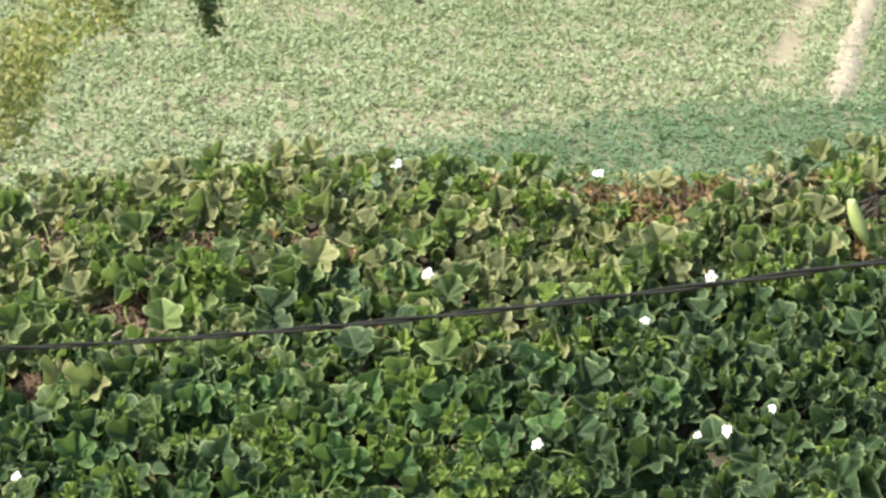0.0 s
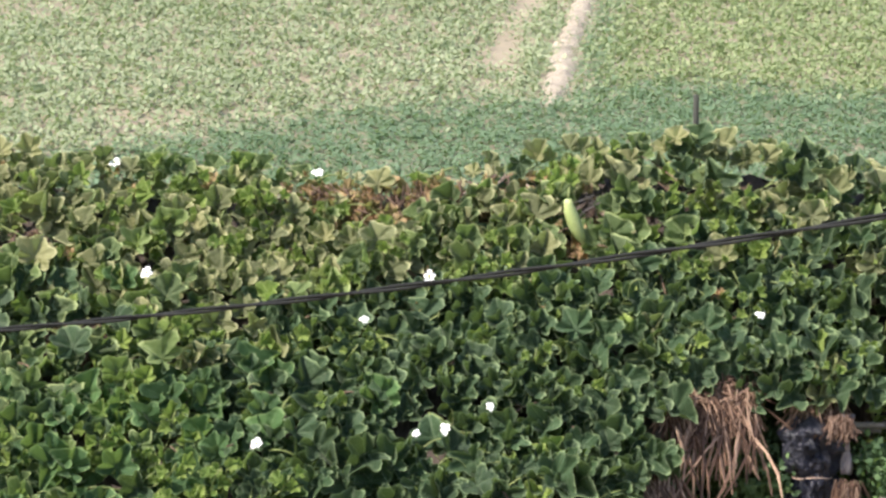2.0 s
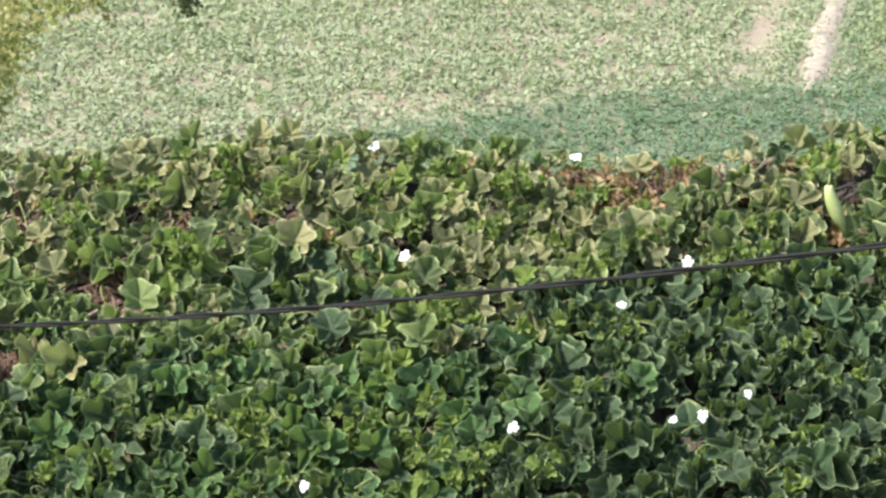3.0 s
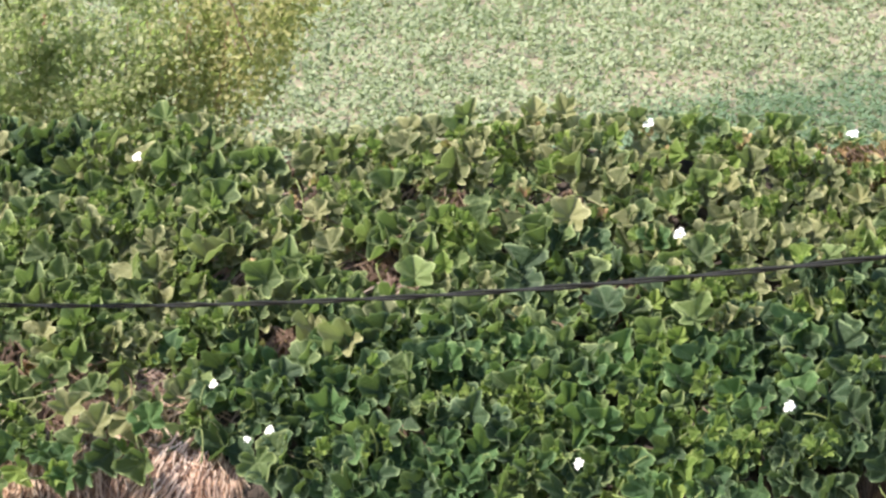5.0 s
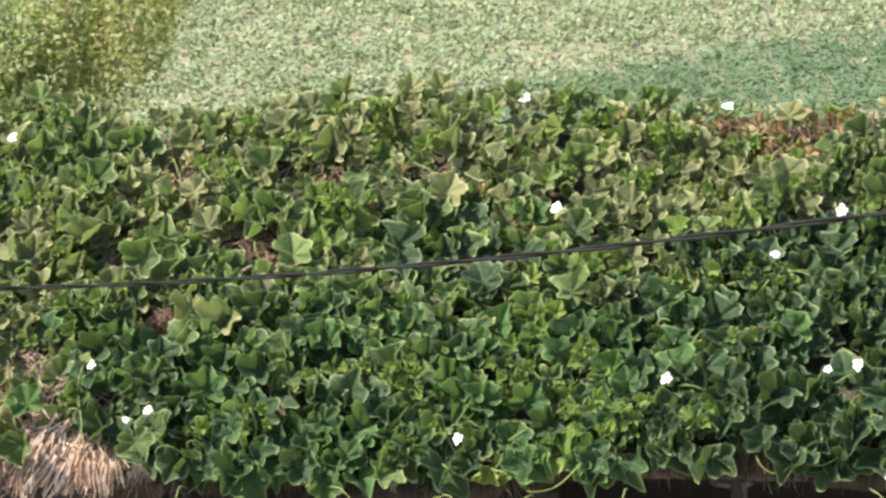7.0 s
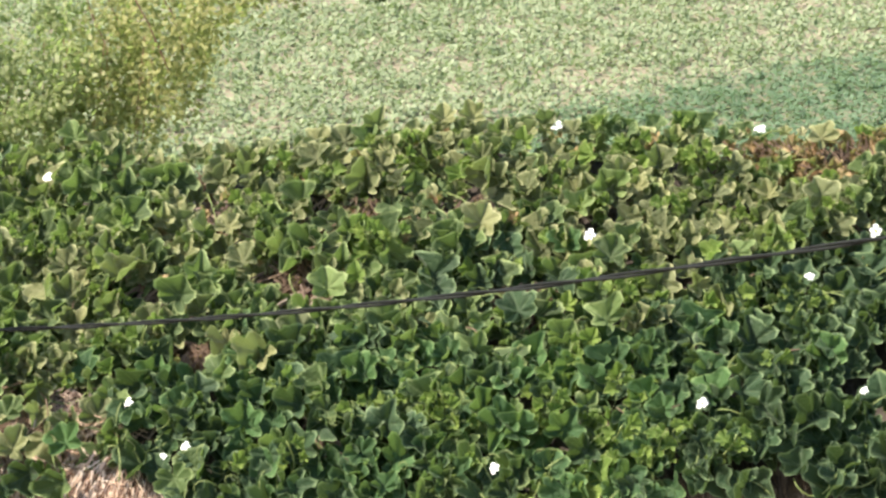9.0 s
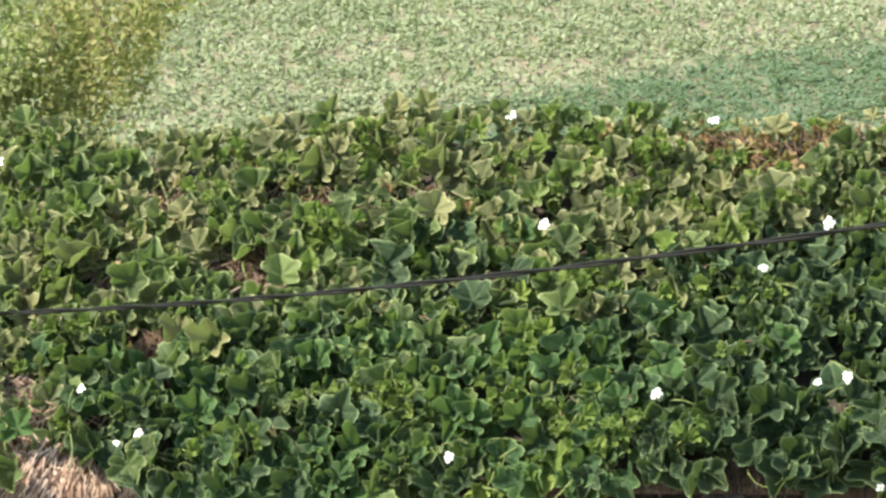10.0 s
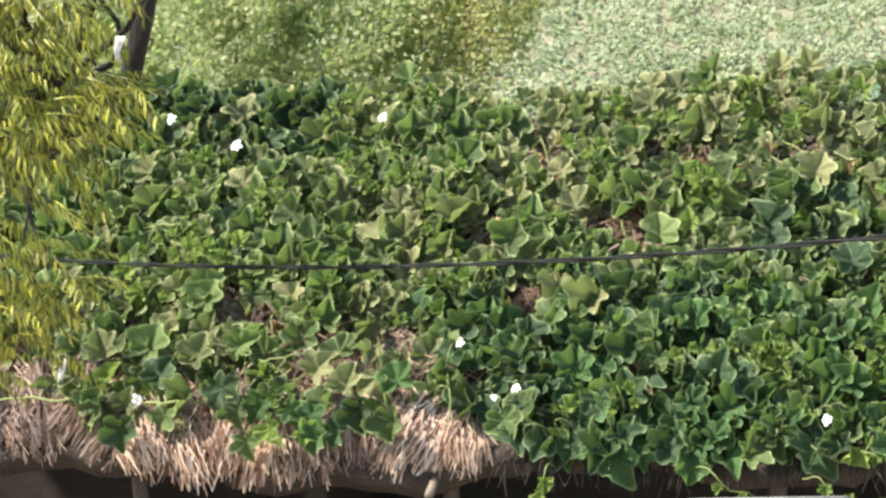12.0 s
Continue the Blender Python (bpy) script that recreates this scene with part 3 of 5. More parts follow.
hut_part("tuft", *straws(320, 3.66, 3.96, 1.12, 1.36, 183, (0.1, 0.2), 0.0046, 0.6, 0.1, 0.5), M_STRAW_RED, "reddish straw over the roof poles", False, "stuff")

# bamboo roof poles at the open end, tie beam, posts, back wall
for z, ya, xa, xe in ((2.145, 14.98, 3.72, 4.18), (1.95, 15.0, 3.78, 4.25), (1.915, 15.03, 3.8, 4.23), (1.735, 15.06, 3.15, 4.15), (2.5, 15.75, 2.6, 4.35)):
    hut_part("roof_pole", *bamboo((xa, ya, z), (xe, ya + 0.05, z + 0.015), 0.024), M_BAMBOO, "split grey-tan bamboo pole")
for xp in (-6.9, -4.55, -2.75, -0.9, 0.92, 2.6, 4.05):
    r = random.Random(int(xp * 10))
    yp = 14.25
    hut_part("post", *tube([(xp, yp, 0), (xp + 0.02, yp, 0.8), (xp + r.uniform(-.04, .04), yp + 0.02, 1.52), (xp + 0.03, yp + 0.05, 1.75)], [0.055, 0.05, 0.045, 0.05], 8), M_WOOD, "rough round wooden post")
for xa, xe in ((-6.95, -2.6), (-2.9, 0.95), (0.7, 2.7)):
    hut_part("eave_beam", *bamboo((xa, 14.5, 1.47), (xe, 14.52, 1.48), 0.032), M_WOOD, "bamboo beam under the eave")
hut_part("beam_end", *tube([(-2.78, 14.1, 1.46), (-2.78, 13.84, 1.44)], 0.028, 8), M_BAMBOO, "sawn pole end")


hut_part("post_head", *tube([(0.90, 14.05, 1.50), (0.88, 14.0, 1.62), (0.86, 13.99, 1.70), (0.845, 14.02, 1.80)], [0.028, 0.022, 0.018, 0.013], 8), M_BARK, "grey wooden post head")
bear = [(0.75 + 0.019 * i, 14.07 + 0.012 * math.sin(i), 1.575 + 0.006 * math.sin(i * 1.9)) for i in range(13)]
bv, bf = tube(bear, [0.012] + [0.045 + 0.005 * math.sin(i * 2.3) for i in range(11)] + [0.012], 9)
hut_part("bearer", [(x, y, 1.575 + (z - 1.575) * 0.4) for x, y, z in bv], bf, M_WOOD, "worn flat wooden bearer")


def box(a, b):
    (x0, y0, z0), (x1, y1, z1) = a, b
    vs = [(x, y, z) for x in (x0, x1) for y in (y0, y1) for z in (z0, z1)]
    return vs, [(0, 1, 3, 2), (4, 6, 7, 5), (0, 4, 5, 1), (2, 3, 7, 6), (0, 2, 6, 4), (1, 5, 7, 3)]


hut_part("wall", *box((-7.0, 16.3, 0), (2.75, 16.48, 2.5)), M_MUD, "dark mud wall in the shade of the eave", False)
# cross walls added only to block light from the interior
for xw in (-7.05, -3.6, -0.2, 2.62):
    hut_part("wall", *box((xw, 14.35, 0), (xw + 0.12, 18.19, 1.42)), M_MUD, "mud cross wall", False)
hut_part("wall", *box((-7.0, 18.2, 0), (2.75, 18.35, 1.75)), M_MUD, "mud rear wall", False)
# made-up dark wall in place of a shaded hollow
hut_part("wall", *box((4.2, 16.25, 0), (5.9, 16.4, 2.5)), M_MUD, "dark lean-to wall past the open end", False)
for xp in (4.42, 4.75, 5.2):
    hut_part("post", *tube([(xp, 16.1, 0), (xp + 0.03, 16.1, 1.2), (xp - 0.02, 16.12, 2.55)], [0.05, 0.045, 0.04], 8), M_WOOD, "dark rough post")

def wisp(n, x0, x1, y, z, length, seed, tangle=0.25):
    """Loose straw hanging free from a pole."""
    r = random.Random(seed)
    j = Joined()
    for _ in range(n):
        p = Vector((r.uniform(x0, x1), y + r.gauss(0, 0.025), z + r.uniform(-0.03, 0.03)))
        d = Vector((r.gauss(0, tangle), r.gauss(-0.1, tangle * 0.5), -1)).normalized()
        ln_, pts = r.uniform(*length), [p]
        for _ in range(3):
            d = (d + Vector((r.gauss(0, tangle), r.gauss(0, tangle * 0.4), -0.1))).normalized()
            pts.append(pts[-1] + d * ln_ / 3)
        j.add(*tube(pts, 0.0038, 3, False))
    return j.v, j.f


hut_part("tuft", *wisp(100, 3.82, 3.97, 14.74, 2.09, (0.05, 0.15), 190, 0.3), M_STRAW_RED, "tangled reddish straw over the tarpaulin", False, "stuff")
hut_part("tuft", *wisp(120, 3.88, 4.03, 14.73, 1.70, (0.12, 0.25), 191, 0.15), M_STRAW_RED, "pale straw hanging below the tie", False, "stuff")

# tarpaulin tied round the corner of the roof
tv, tf = [], []
NR, NK = 46, 44
for i in range(NR):
    z = 2.06 - 0.95 * i / (NR - 1)
    for k in range(NK):
        a = 2 * math.pi * k / NK
        c, s = math.cos(a), math.sin(a)
        fold = 0.5 - abs(noise.noise(Vector((c * 2.0 + z * 2.6, s * 2.0, z * 3.0)))) * 2.0
        crease = 0.3 - abs(noise.noise(Vector((c * 3.5, s * 3.5 + z * 3, z * 10.0)))) * 1.4
        q = 1.0 + 0.62 * fold + 0.5 * crease
        pinch = 1.06 - 0.45 * math.exp(-((z - 1.72) / 0.045) ** 2) - 0.5 * math.exp(-((z - 2.06) / 0.05) ** 2)
        tv.append((3.765 + 0.15 * q * pinch * c + 0.03 * math.sin(z * 8), 14.86 + 0.10 * q * pinch * s, z + 0.03 * math.sin(a * 3)))
for i in range(NR - 1):
    for k in range(NK):
        tf.append((i * NK + k, i * NK + (k + 1) % NK, (i + 1) * NK + (k + 1) % NK, (i + 1) * NK + k))
tf.append(tuple(range(NK))[::-1])
tarp = thing("tarpaulin", (0, 0, 0), "crumpled black plastic tarpaulin tied to the hut's corner post", "tarpaulin")
child("sheet", mesh_of("sheet", tv, tf, M_TARP, False), tarp)
child("cord", mesh_of("cord", *tube([(3.775 + 0.125 * math.cos(a), 14.86 + 0.10 * math.sin(a), 1.72 + 0.01 * math.sin(a * 3)) for a in np.linspace(0, 6.283, 17)], 0.004, 5, False), M_STRAW_OLD), tarp, "straw cord")
rv, rf = [], []
for i in range(10):
    for k in range(5):
        z = 2.1 - 0.36 * i / 9
        rv.append((3.945 + 0.008 * k + 0.02 * math.sin(z * 20 + k), 14.8 - 0.015 * math.sin(k * 1.7 + z * 12), z))
for i in range(9):
    for k in range(4):
        rf.append((i * 5 + k, i * 5 + k + 1, i * 5 + k + 6, i * 5 + k + 5))
rag = thing("rag", (0, 0, 0), "faded grey cloth strip hanging over the roof poles", "cloth")
ro = child("strip", mesh_of("strip", rv, rf, M_CLOTH), rag)
ro.modifiers.new("thick", "SOLIDIFY").thickness = 0.006

# ---- gourd vines ----
# bare spots in the leaves: x, s, radius
GAPS = ((-2.40, 2.54, 0.11), (-1.57, 2.30, 0.15), (-1.09, 2.26, 0.08), (-0.76, 2.33, 0.09), (-1.90, 1.90, 0.09), (-1.71, 1.72, 0.06), (-2.32, 1.28, 0.07),
        (1.23, 2.92, 0.17), (0.88, 2.82, 0.13), (1.62, 2.92, 0.15), (2.11, 2.90, 0.14), (1.4, 2.75, 0.16), (1.87, 2.92, 0.1), (-0.52, 1.62, 0.10), (-1.60, 0.60, 0.03),
        (-2.89, 2.68, 0.06), (-2.49, 2.82, 0.06), (-3.39, 0.82, 0.15), (-2.64, 1.73, 0.08), (-4.04, 1.10, 0.12), (-3.05, 0.93, 0.07), (-3.60, 0.63, 0.09), (-3.08, 0.45, 0.10),
        (3.09, 2.63, 0.10), (3.62, 2.72, 0.04), (2.66, 2.6, 0.05), (1.47, 2.09, 0.06))


# place and size of each open flower
FLOWERS = ((-0.29, 16.68, 3.19, 1.0), (0.97, 16.64, 3.14, 1.0), (-0.09, 15.80, 2.70, 1.05), (1.60, 15.79, 2.68, 1.15), (1.19, 15.49, 2.49, 0.8), (0.53, 14.65, 1.99, 1.0), (1.61, 14.78, 2.03, 1.0),
           (3.58, 15.55, 2.50, 0.85), (1.88, 14.92, 2.12, 0.75), (-3.46, 16.37, 3.02, 1.0), (-2.38, 14.50, 1.85, 0.8), (-0.63, 14.30, 1.75, 0.9), (-2.74, 14.78, 2.03, 0.8), (-4.83, 16.37, 3.02, 1.0),
           (-4.36, 16.16, 2.89, 1.15), (-4.58, 14.40, 1.79, 1.0), (4.70, 16.14, 2.88, 1.1), (1.44, 14.76, 2.01, 0.7), (-2.50, 14.45, 1.81, 0.6), (1.72, 14.12, 1.60, 0.7))


def covered(x, s):
    """How thickly leaves lie here, 0 to 1."""
    low = 0.04 + float(np.interp(x, (-7, -5.2, -4.75, -4.4, -4.0, -3.6, -3.2, -3.0, -2.75, -2.4, -2.1, -0.4, -0.2, 0.7, 1.1, 1.7, 1.8, 2.45, 2.6, 2.72, 2.84, 2.9, 3.0, 3.2, 3.5, 4.15, 4.2, 4.42, 4.55, 5.9), (0.85, 0.72, 0.28, 0.28, 0.5, 0.3, 0.26, 0.36, 0.5, 0.28, 0.12, 0.08, 0.11, 0.13, 0.22, 0.22, 0.14, 0.22, 0.4, 0.45, 0.7, 1.08, 1.24, 1.2, 1.1, 1.18, 2.0, 2.0, 1.55, 1.5)))
    if s < low - 0.1 * noise.noise(Vector((x * 3, 0, 0))):
        return 0.0
    for gx_, gs, gr in GAPS:
        d = math.hypot((x - gx_) / 1.35, s - gs) / (gr + 0.055)
        if d < 1:
            return 0.03 if gs > 2.6 and gx_ > 0.6 else 0.10
    for fx, fy, fz, _ in FLOWERS:
        fs = (fy - EAVE_Y) / math.cos(PITCH)
        if abs(x - fx) < 0.065 and -0.15 < s - fs < 0.0:
            return 0.06
    if abs(x - 0.87) < 0.07 and s < 0.5:
        return 0.0
    if abs(x - 2.5) < 0.1 and 1.95 < s < 2.5:
        return 0.15
    c = 1.0
    if x < -2.6 and s < 1.2:
        c = 0.85
    return c


VINE_X = (-7.0, -6.1, -5.2, -4.5, -3.85, -3.2, -2.6, -2.0, -1.4, -0.85, -0.3, 0.25, 0.8, 1.35, 1.9, 2.5, 3.1, 3.8, 4.6, 5.7)
vines = [thing("gourd_vine", (0.5 * (a + b), EAVE_Y - 0.1, 0), "bottle gourd vine with broad green leaves spread over the thatch", "vine", "gourd vines") for a, b in zip(VINE_X, VINE_X[1:])]


def vine_at(x):
    for v, b in zip(vines, VINE_X[1:]):
        if x < b:
            return v
    return vines[-1]


def on_vine(name, me, m, x, label=""):
    v = vine_at(x)
    return child(name, me, v, label, Matrix.Translation(-v.location) @ m)


ROOF_N = Vector((0, -math.sin(PITCH), math.cos(PITCH)))
DOWN = Vector((0, -math.cos(PITCH), -math.sin(PITCH)))
r = random.Random(21)
STEP = 0.118
for layer, lift, step in ((0, 0.05, 0.16), (1, 0.12, STEP)):
    x = X0 + 0.6
    while x < 5.7:
        s = -0.08
        while s < SLOPE_LEN + 0.12:
            px, ps = x + r.gauss(0, 0.045), s + r.gauss(0, 0.045)
            s += step * 0.9
            thick = covered(px, ps)
            if r.random() > thick:
                if 0.09 < thick < 0.5 and r.random() < (0.9 if ps > 2.7 and px > 0.6 else 0.55):
                    p = roof_point(px, ps, 0.04)
                    n = (ROOF_N + Vector((r.gauss(0, .6), r.gauss(0, .6), r.gauss(0, .5))))
                    on_vine("dry_leaf", r.choice(LEAVES_DRY), facing(p, n, DOWN + Vector((r.gauss(0, .8), 0, r.gauss(0, .5))), r.uniform(0.5, 1.0)), px, "withered brown leaf")
                continue
            hump = 0.05 * noise.noise(Vector((px * 1.8, ps * 1.8, 20.0)))
            p = roof_point(px, min(ps, SLOPE_LEN + 0.03), lift + hump + abs(r.gauss(0, 0.05)))
            n = ROOF_N * 0.6 + Vector((-0.08, -0.5, 0.2)) + Vector((r.gauss(0, .36), r.gauss(0, .25), r.gauss(0, .3)))
            tip = DOWN + Vector((r.gauss(0, .55), 0, r.gauss(0, 0.2)))
            if ps > SLOPE_LEN - 0.15 and r.random() < 0.55:
                tip = Vector((r.gauss(0, .5), -0.2, 1.0))
                n = Vector((r.gauss(0, .4), -1, 0.4 + r.gauss(0, .3)))
            elif r.random() < 0.74 - (0.45 if ps < 0.75 or px > 2.2 and ps < 1.9 else 0.0):
                tip = Vector((r.gauss(0, .42), -0.1, 0.9))
                n = Vector((r.gauss(-0.1, .4), -0.85, 0.42 + r.gauss(0, .26)))
            # upper left: dark leaf colour takes the place of the neem's shadow
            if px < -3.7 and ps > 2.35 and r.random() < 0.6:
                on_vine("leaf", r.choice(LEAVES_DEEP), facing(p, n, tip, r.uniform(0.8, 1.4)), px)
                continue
            # age, plus a lift at the lower left where pale leaves mimic sunlight
            age_light = noise.noise(Vector((px * 0.8, ps * 0.8, 40.0))) + 0.42 * (ps - 1.7) + 0.02 * px + (0.4 if px < -2.9 and ps < 1.2 else 0.0) + (-0.1 if px > 1.5 and ps > 2.0 else 0.0) - (0.25 if px > 2.3 and ps > 2.0 else 0.0) - (0.5 if px > -2.4 and ps < 1.3 or px > 0.6 and ps < 2.0 else 0.0)
            u = r.random()
            young = noise.noise(Vector((px * 1.6, ps * 1.6, 60.0)))
            green = 0.62 * math.exp(-((px + 0.2) / (1.15 if px < -0.2 else 0.7)) ** 2) * max(0.0, min(1.0, (1.55 - ps) * 2.5)) + (0.25 if -3.0 < px < -1.2 and ps < 1.2 else 0.0)
            # dark kind thickest at the lower right, standing in for shade there
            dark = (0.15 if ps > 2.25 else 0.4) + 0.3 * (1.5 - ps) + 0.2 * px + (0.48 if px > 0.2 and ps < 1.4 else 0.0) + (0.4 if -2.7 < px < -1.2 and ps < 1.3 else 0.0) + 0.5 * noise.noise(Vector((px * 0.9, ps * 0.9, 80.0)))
            if u < 0.04 + 0.34 * max(0, young) + (0.14 if -1.6 < px < 1.4 and ps > 2.3 else 0.0) + (0.28 if abs(px + 0.15) < 0.35 and ps < 1.6 else 0.0) + (0.25 if px > 3.75 and 1.4 < ps < 2.7 else 0.0):
                me, sc, nm = r.choice(LEAVES_NEW), r.uniform(0.42, 0.82), "young_leaf"
            elif r.random() < green:
                me, sc, nm = r.choice(LEAVES_FRESH), r.uniform(0.8, 1.3), "leaf"
            elif age_light + r.gauss(0, 0.35) > 0.18:
                me, sc, nm = r.choice(LEAVES_OLD), r.uniform(0.75, 1.25), "leaf"
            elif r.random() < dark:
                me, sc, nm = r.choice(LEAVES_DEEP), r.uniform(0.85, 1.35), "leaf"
            else:
                me, sc, nm = r.choice(LEAVES), r.uniform(0.75, 1.3), "leaf"
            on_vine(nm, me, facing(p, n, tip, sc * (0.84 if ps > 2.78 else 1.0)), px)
        x += step

# leaves bleached pale or turned over, mostly along the ridge
for x, s in [(2.97, 2.98), (1.83, 2.9), (1.2, 2.98), (2.1, 2.97), (2.82, 2.35), (3.9, 2.9), (-0.05, 2.97), (-0.75, 2.95), (0.55, 2.0), (-1.0, 2.97), (-2.6, 2.93), (-2.85, 2.95), (-3.05, 2.93), (-3.25, 2.95), (-3.45, 2.9), (-2.35, 2.96), (-3.7, 2.95)] + [(r.uniform(-3.2, 3.6), SLOPE_LEN - abs(r.gauss(0, 0.5))) for _ in range(22)]:
    if r.random() < 0.5:
        n, tip = Vector((r.gauss(0, .5), -1, 0.5)), Vector((r.gauss(0, .7), 0, 1))
    else:
        n, tip = Vector((r.gauss(0, .5), -0.6, 0.9)), DOWN + Vector((r.gauss(0, .8), 0, 0))
    on_vine("pale_leaf", r.choice(LEAVES_PALE), facing(roof_point(x, min(s, SLOPE_LEN), 0.17), n, tip, r.uniform(0.35, 0.62)), x, "bleached pale leaf")


def single(x, s, up, pick, size, turn):
    """One leaf that stands out; turn: degrees from tip-up, clockwise."""
    a = radians(turn)
    on_vine("leaf", pick, facing(roof_point(x, s, up), (r.gauss(-0.1, 0.2), -0.85, 0.45), (math.sin(a), 0, math.cos(a)), size), x)


# along the ridge
for row in ((3.16, 2.95, 0.27, LEAVES_PALE[1], 0.8, 8), (0.98, 2.96, 0.10, LEAVES_FRESH[1], 0.75, 12), (0.84, 2.97, 0.13, LEAVES[2], 0.75, -15), (1.1, 2.97, 0.15, LEAVES_PALE[3], 0.5, 5), (1.32, 2.97, 0.08, LEAVES_OLD[2], 0.65, -70),
            (1.55, 2.97, 0.10, LEAVES_NEW[2], 0.7, 65), (2.19, 2.95, 0.24, LEAVES_DEEP[2], 0.8, 165), (2.13, 2.90, 0.16, LEAVES_DEEP[5], 0.8, 190), (1.93, 2.94, 0.16, LEAVES_PALE[0], 0.6, -40), (-1.75, 2.75, 0.22, LEAVES_OLD[6], 1.2, -10),
            (-1.45, 2.85, 0.22, LEAVES[8], 1.15, 10)):
    single(*row)
# on the slope
for row in ((2.94, 2.64, 0.2, LEAVES_PALE[2], 0.55, 5), (3.3, 2.66, 0.22, LEAVES_OLD[3], 1.1, 158), (-0.16, 2.22, 0.22, LEAVES[5], 1.0, 14), (-0.3, 2.15, 0.22, LEAVES[11], 0.95, -6), (-0.22, 1.92, 0.22, LEAVES_FRESH[4], 1.1, -6),
            (-1.93, 1.2, 0.25, LEAVES_OLD[0], 1.3, 217), (-2.85, 2.25, 0.25, LEAVES[6], 1.2, 27), (3.6, 1.75, 0.22, LEAVES_DEEP[1], 1.2, 174), (3.15, 1.45, 0.24, LEAVES_DEEP[7], 1.2, 180), (3.85, 1.35, 0.22, LEAVES_OLD[4], 1.05, 153)):
    single(*row)
# large leaves over the straw of the eave
for row in ((-4.55, 0.2, LEAVES_DEEP[6], 1.3, 174), (-4.85, 0.55, LEAVES_OLD[3], 1.2, -80), (-4.4, 0.5, LEAVES_DEEP[5], 1.2, 17), (-4.05, 0.48, LEAVES_DEEP[4], 1.3, 130), (-3.45, 0.3, LEAVES_FRESH[5], 1.25, 190), (-3.2, 0.35, LEAVES_DEEP[3], 1.2, 163),
            (-4.2, 0.62, LEAVES_OLD[1], 1.2, 11), (-3.75, 0.36, LEAVES_FRESH[1], 1.1, 207), (-3.6, 0.3, LEAVES_FRESH[2], 0.8, 130), (-3.3, 0.42, LEAVES_OLD[2], 1.15, 11), (-4.15, 0.42, LEAVES_OLD[5], 1.15, 240), (-3.9, 0.34, LEAVES[4], 0.9, 170)):
    single(row[0], row[1], 0.27, *row[2:])
for row in ((-4.68, 0.42, LEAVES_FRESH[6], 1.0, -76), (-3.5, 0.55, LEAVES_OLD[4], 1.25, 35), (-3.0, 0.5, LEAVES_FRESH[0], 1.1, -17), (-4.75, 0.7, LEAVES_OLD[0], 1.1, -17), (-4.5, 0.72, LEAVES[3], 1.2, 11), (-3.15, 0.62, LEAVES_OLD[6], 1.2, 153),
            (-3.0, 0.3, LEAVES[7], 1.1, 170), (-3.35, 0.68, LEAVES[9], 1.1, -30), (-4.0, 0.75, LEAVES[1], 1.1, 60), (-4.3, 0.3, LEAVES[10], 1.0, 200), (-3.52, 0.16, LEAVES_NEW[3], 0.8, 120),
            (-3.82, 0.13, LEAVES[5], 0.9, 165), (-3.7, 0.2, LEAVES_NEW[1], 0.9, 140), (-3.4, 0.15, LEAVES_FRESH[3], 0.9, 185), (-3.28, 0.2, LEAVES_DEEP[2], 0.9, 200)):
    single(row[0], row[1], 0.25, *row[2:])

# leaves hanging in the shaded hollow past the open end, shade-darkened kind only
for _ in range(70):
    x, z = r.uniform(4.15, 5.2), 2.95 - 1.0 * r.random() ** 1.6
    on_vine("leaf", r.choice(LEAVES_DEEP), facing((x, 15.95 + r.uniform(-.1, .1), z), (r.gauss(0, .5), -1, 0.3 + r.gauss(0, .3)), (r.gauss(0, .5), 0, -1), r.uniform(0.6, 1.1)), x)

# withered stems and straw in the bare spots
for k, (gx_, gs, gr) in enumerate(GAPS):
    hut_part("tuft", *straws(int((350 if gs > 2.6 and gx_ > 0.6 else 1500) * gr), gx_ - gr * 1.6, gx_ + gr * 1.6, gs - gr, gs + gr * 1.7, 500 + k, (0.06, 0.2), 0.0052, 0.02, 0.2 if gs > 2.6 else 0.17, 0.9), M_STEM_DRY if k % 5 else M_STRAW_OLD, "withered brown stems", False, "stuff")

# withered leaves among the living in the tired upper part
for _ in range(130):
    x, s = r.uniform(-3.2, 3.4), SLOPE_LEN - 1.2 * r.random() ** 1.3
    n = (r.gauss(-0.1, .5), -0.8 + r.gauss(0, .3), 0.5 + r.gauss(0, .4))
    on_vine("dry_leaf", r.choice(LEAVES_DRY), facing(roof_point(x, s, r.uniform(0.13, 0.22)), n, (r.gauss(0, .7), 0, r.gauss(0.2, .7)), r.uniform(0.3, 0.62)), x, "withered brown leaf")

# heap of withered leaves along the ridge
for _ in range(110):
    x, s = r.uniform(0.72, 2.3), r.uniform(2.62, 2.96)
    n = (r.gauss(0, .5), -0.8 + r.gauss(0, .3), 0.5 + r.gauss(0, .4))
    on_vine("dry_leaf", r.choice(LEAVES_DRY), facing(roof_point(x, s, r.uniform(0.02, 0.13)), n, (r.gauss(0, .7), 0, r.gauss(0, .7)), r.uniform(0.45, 0.9)), x, "withered brown leaf")

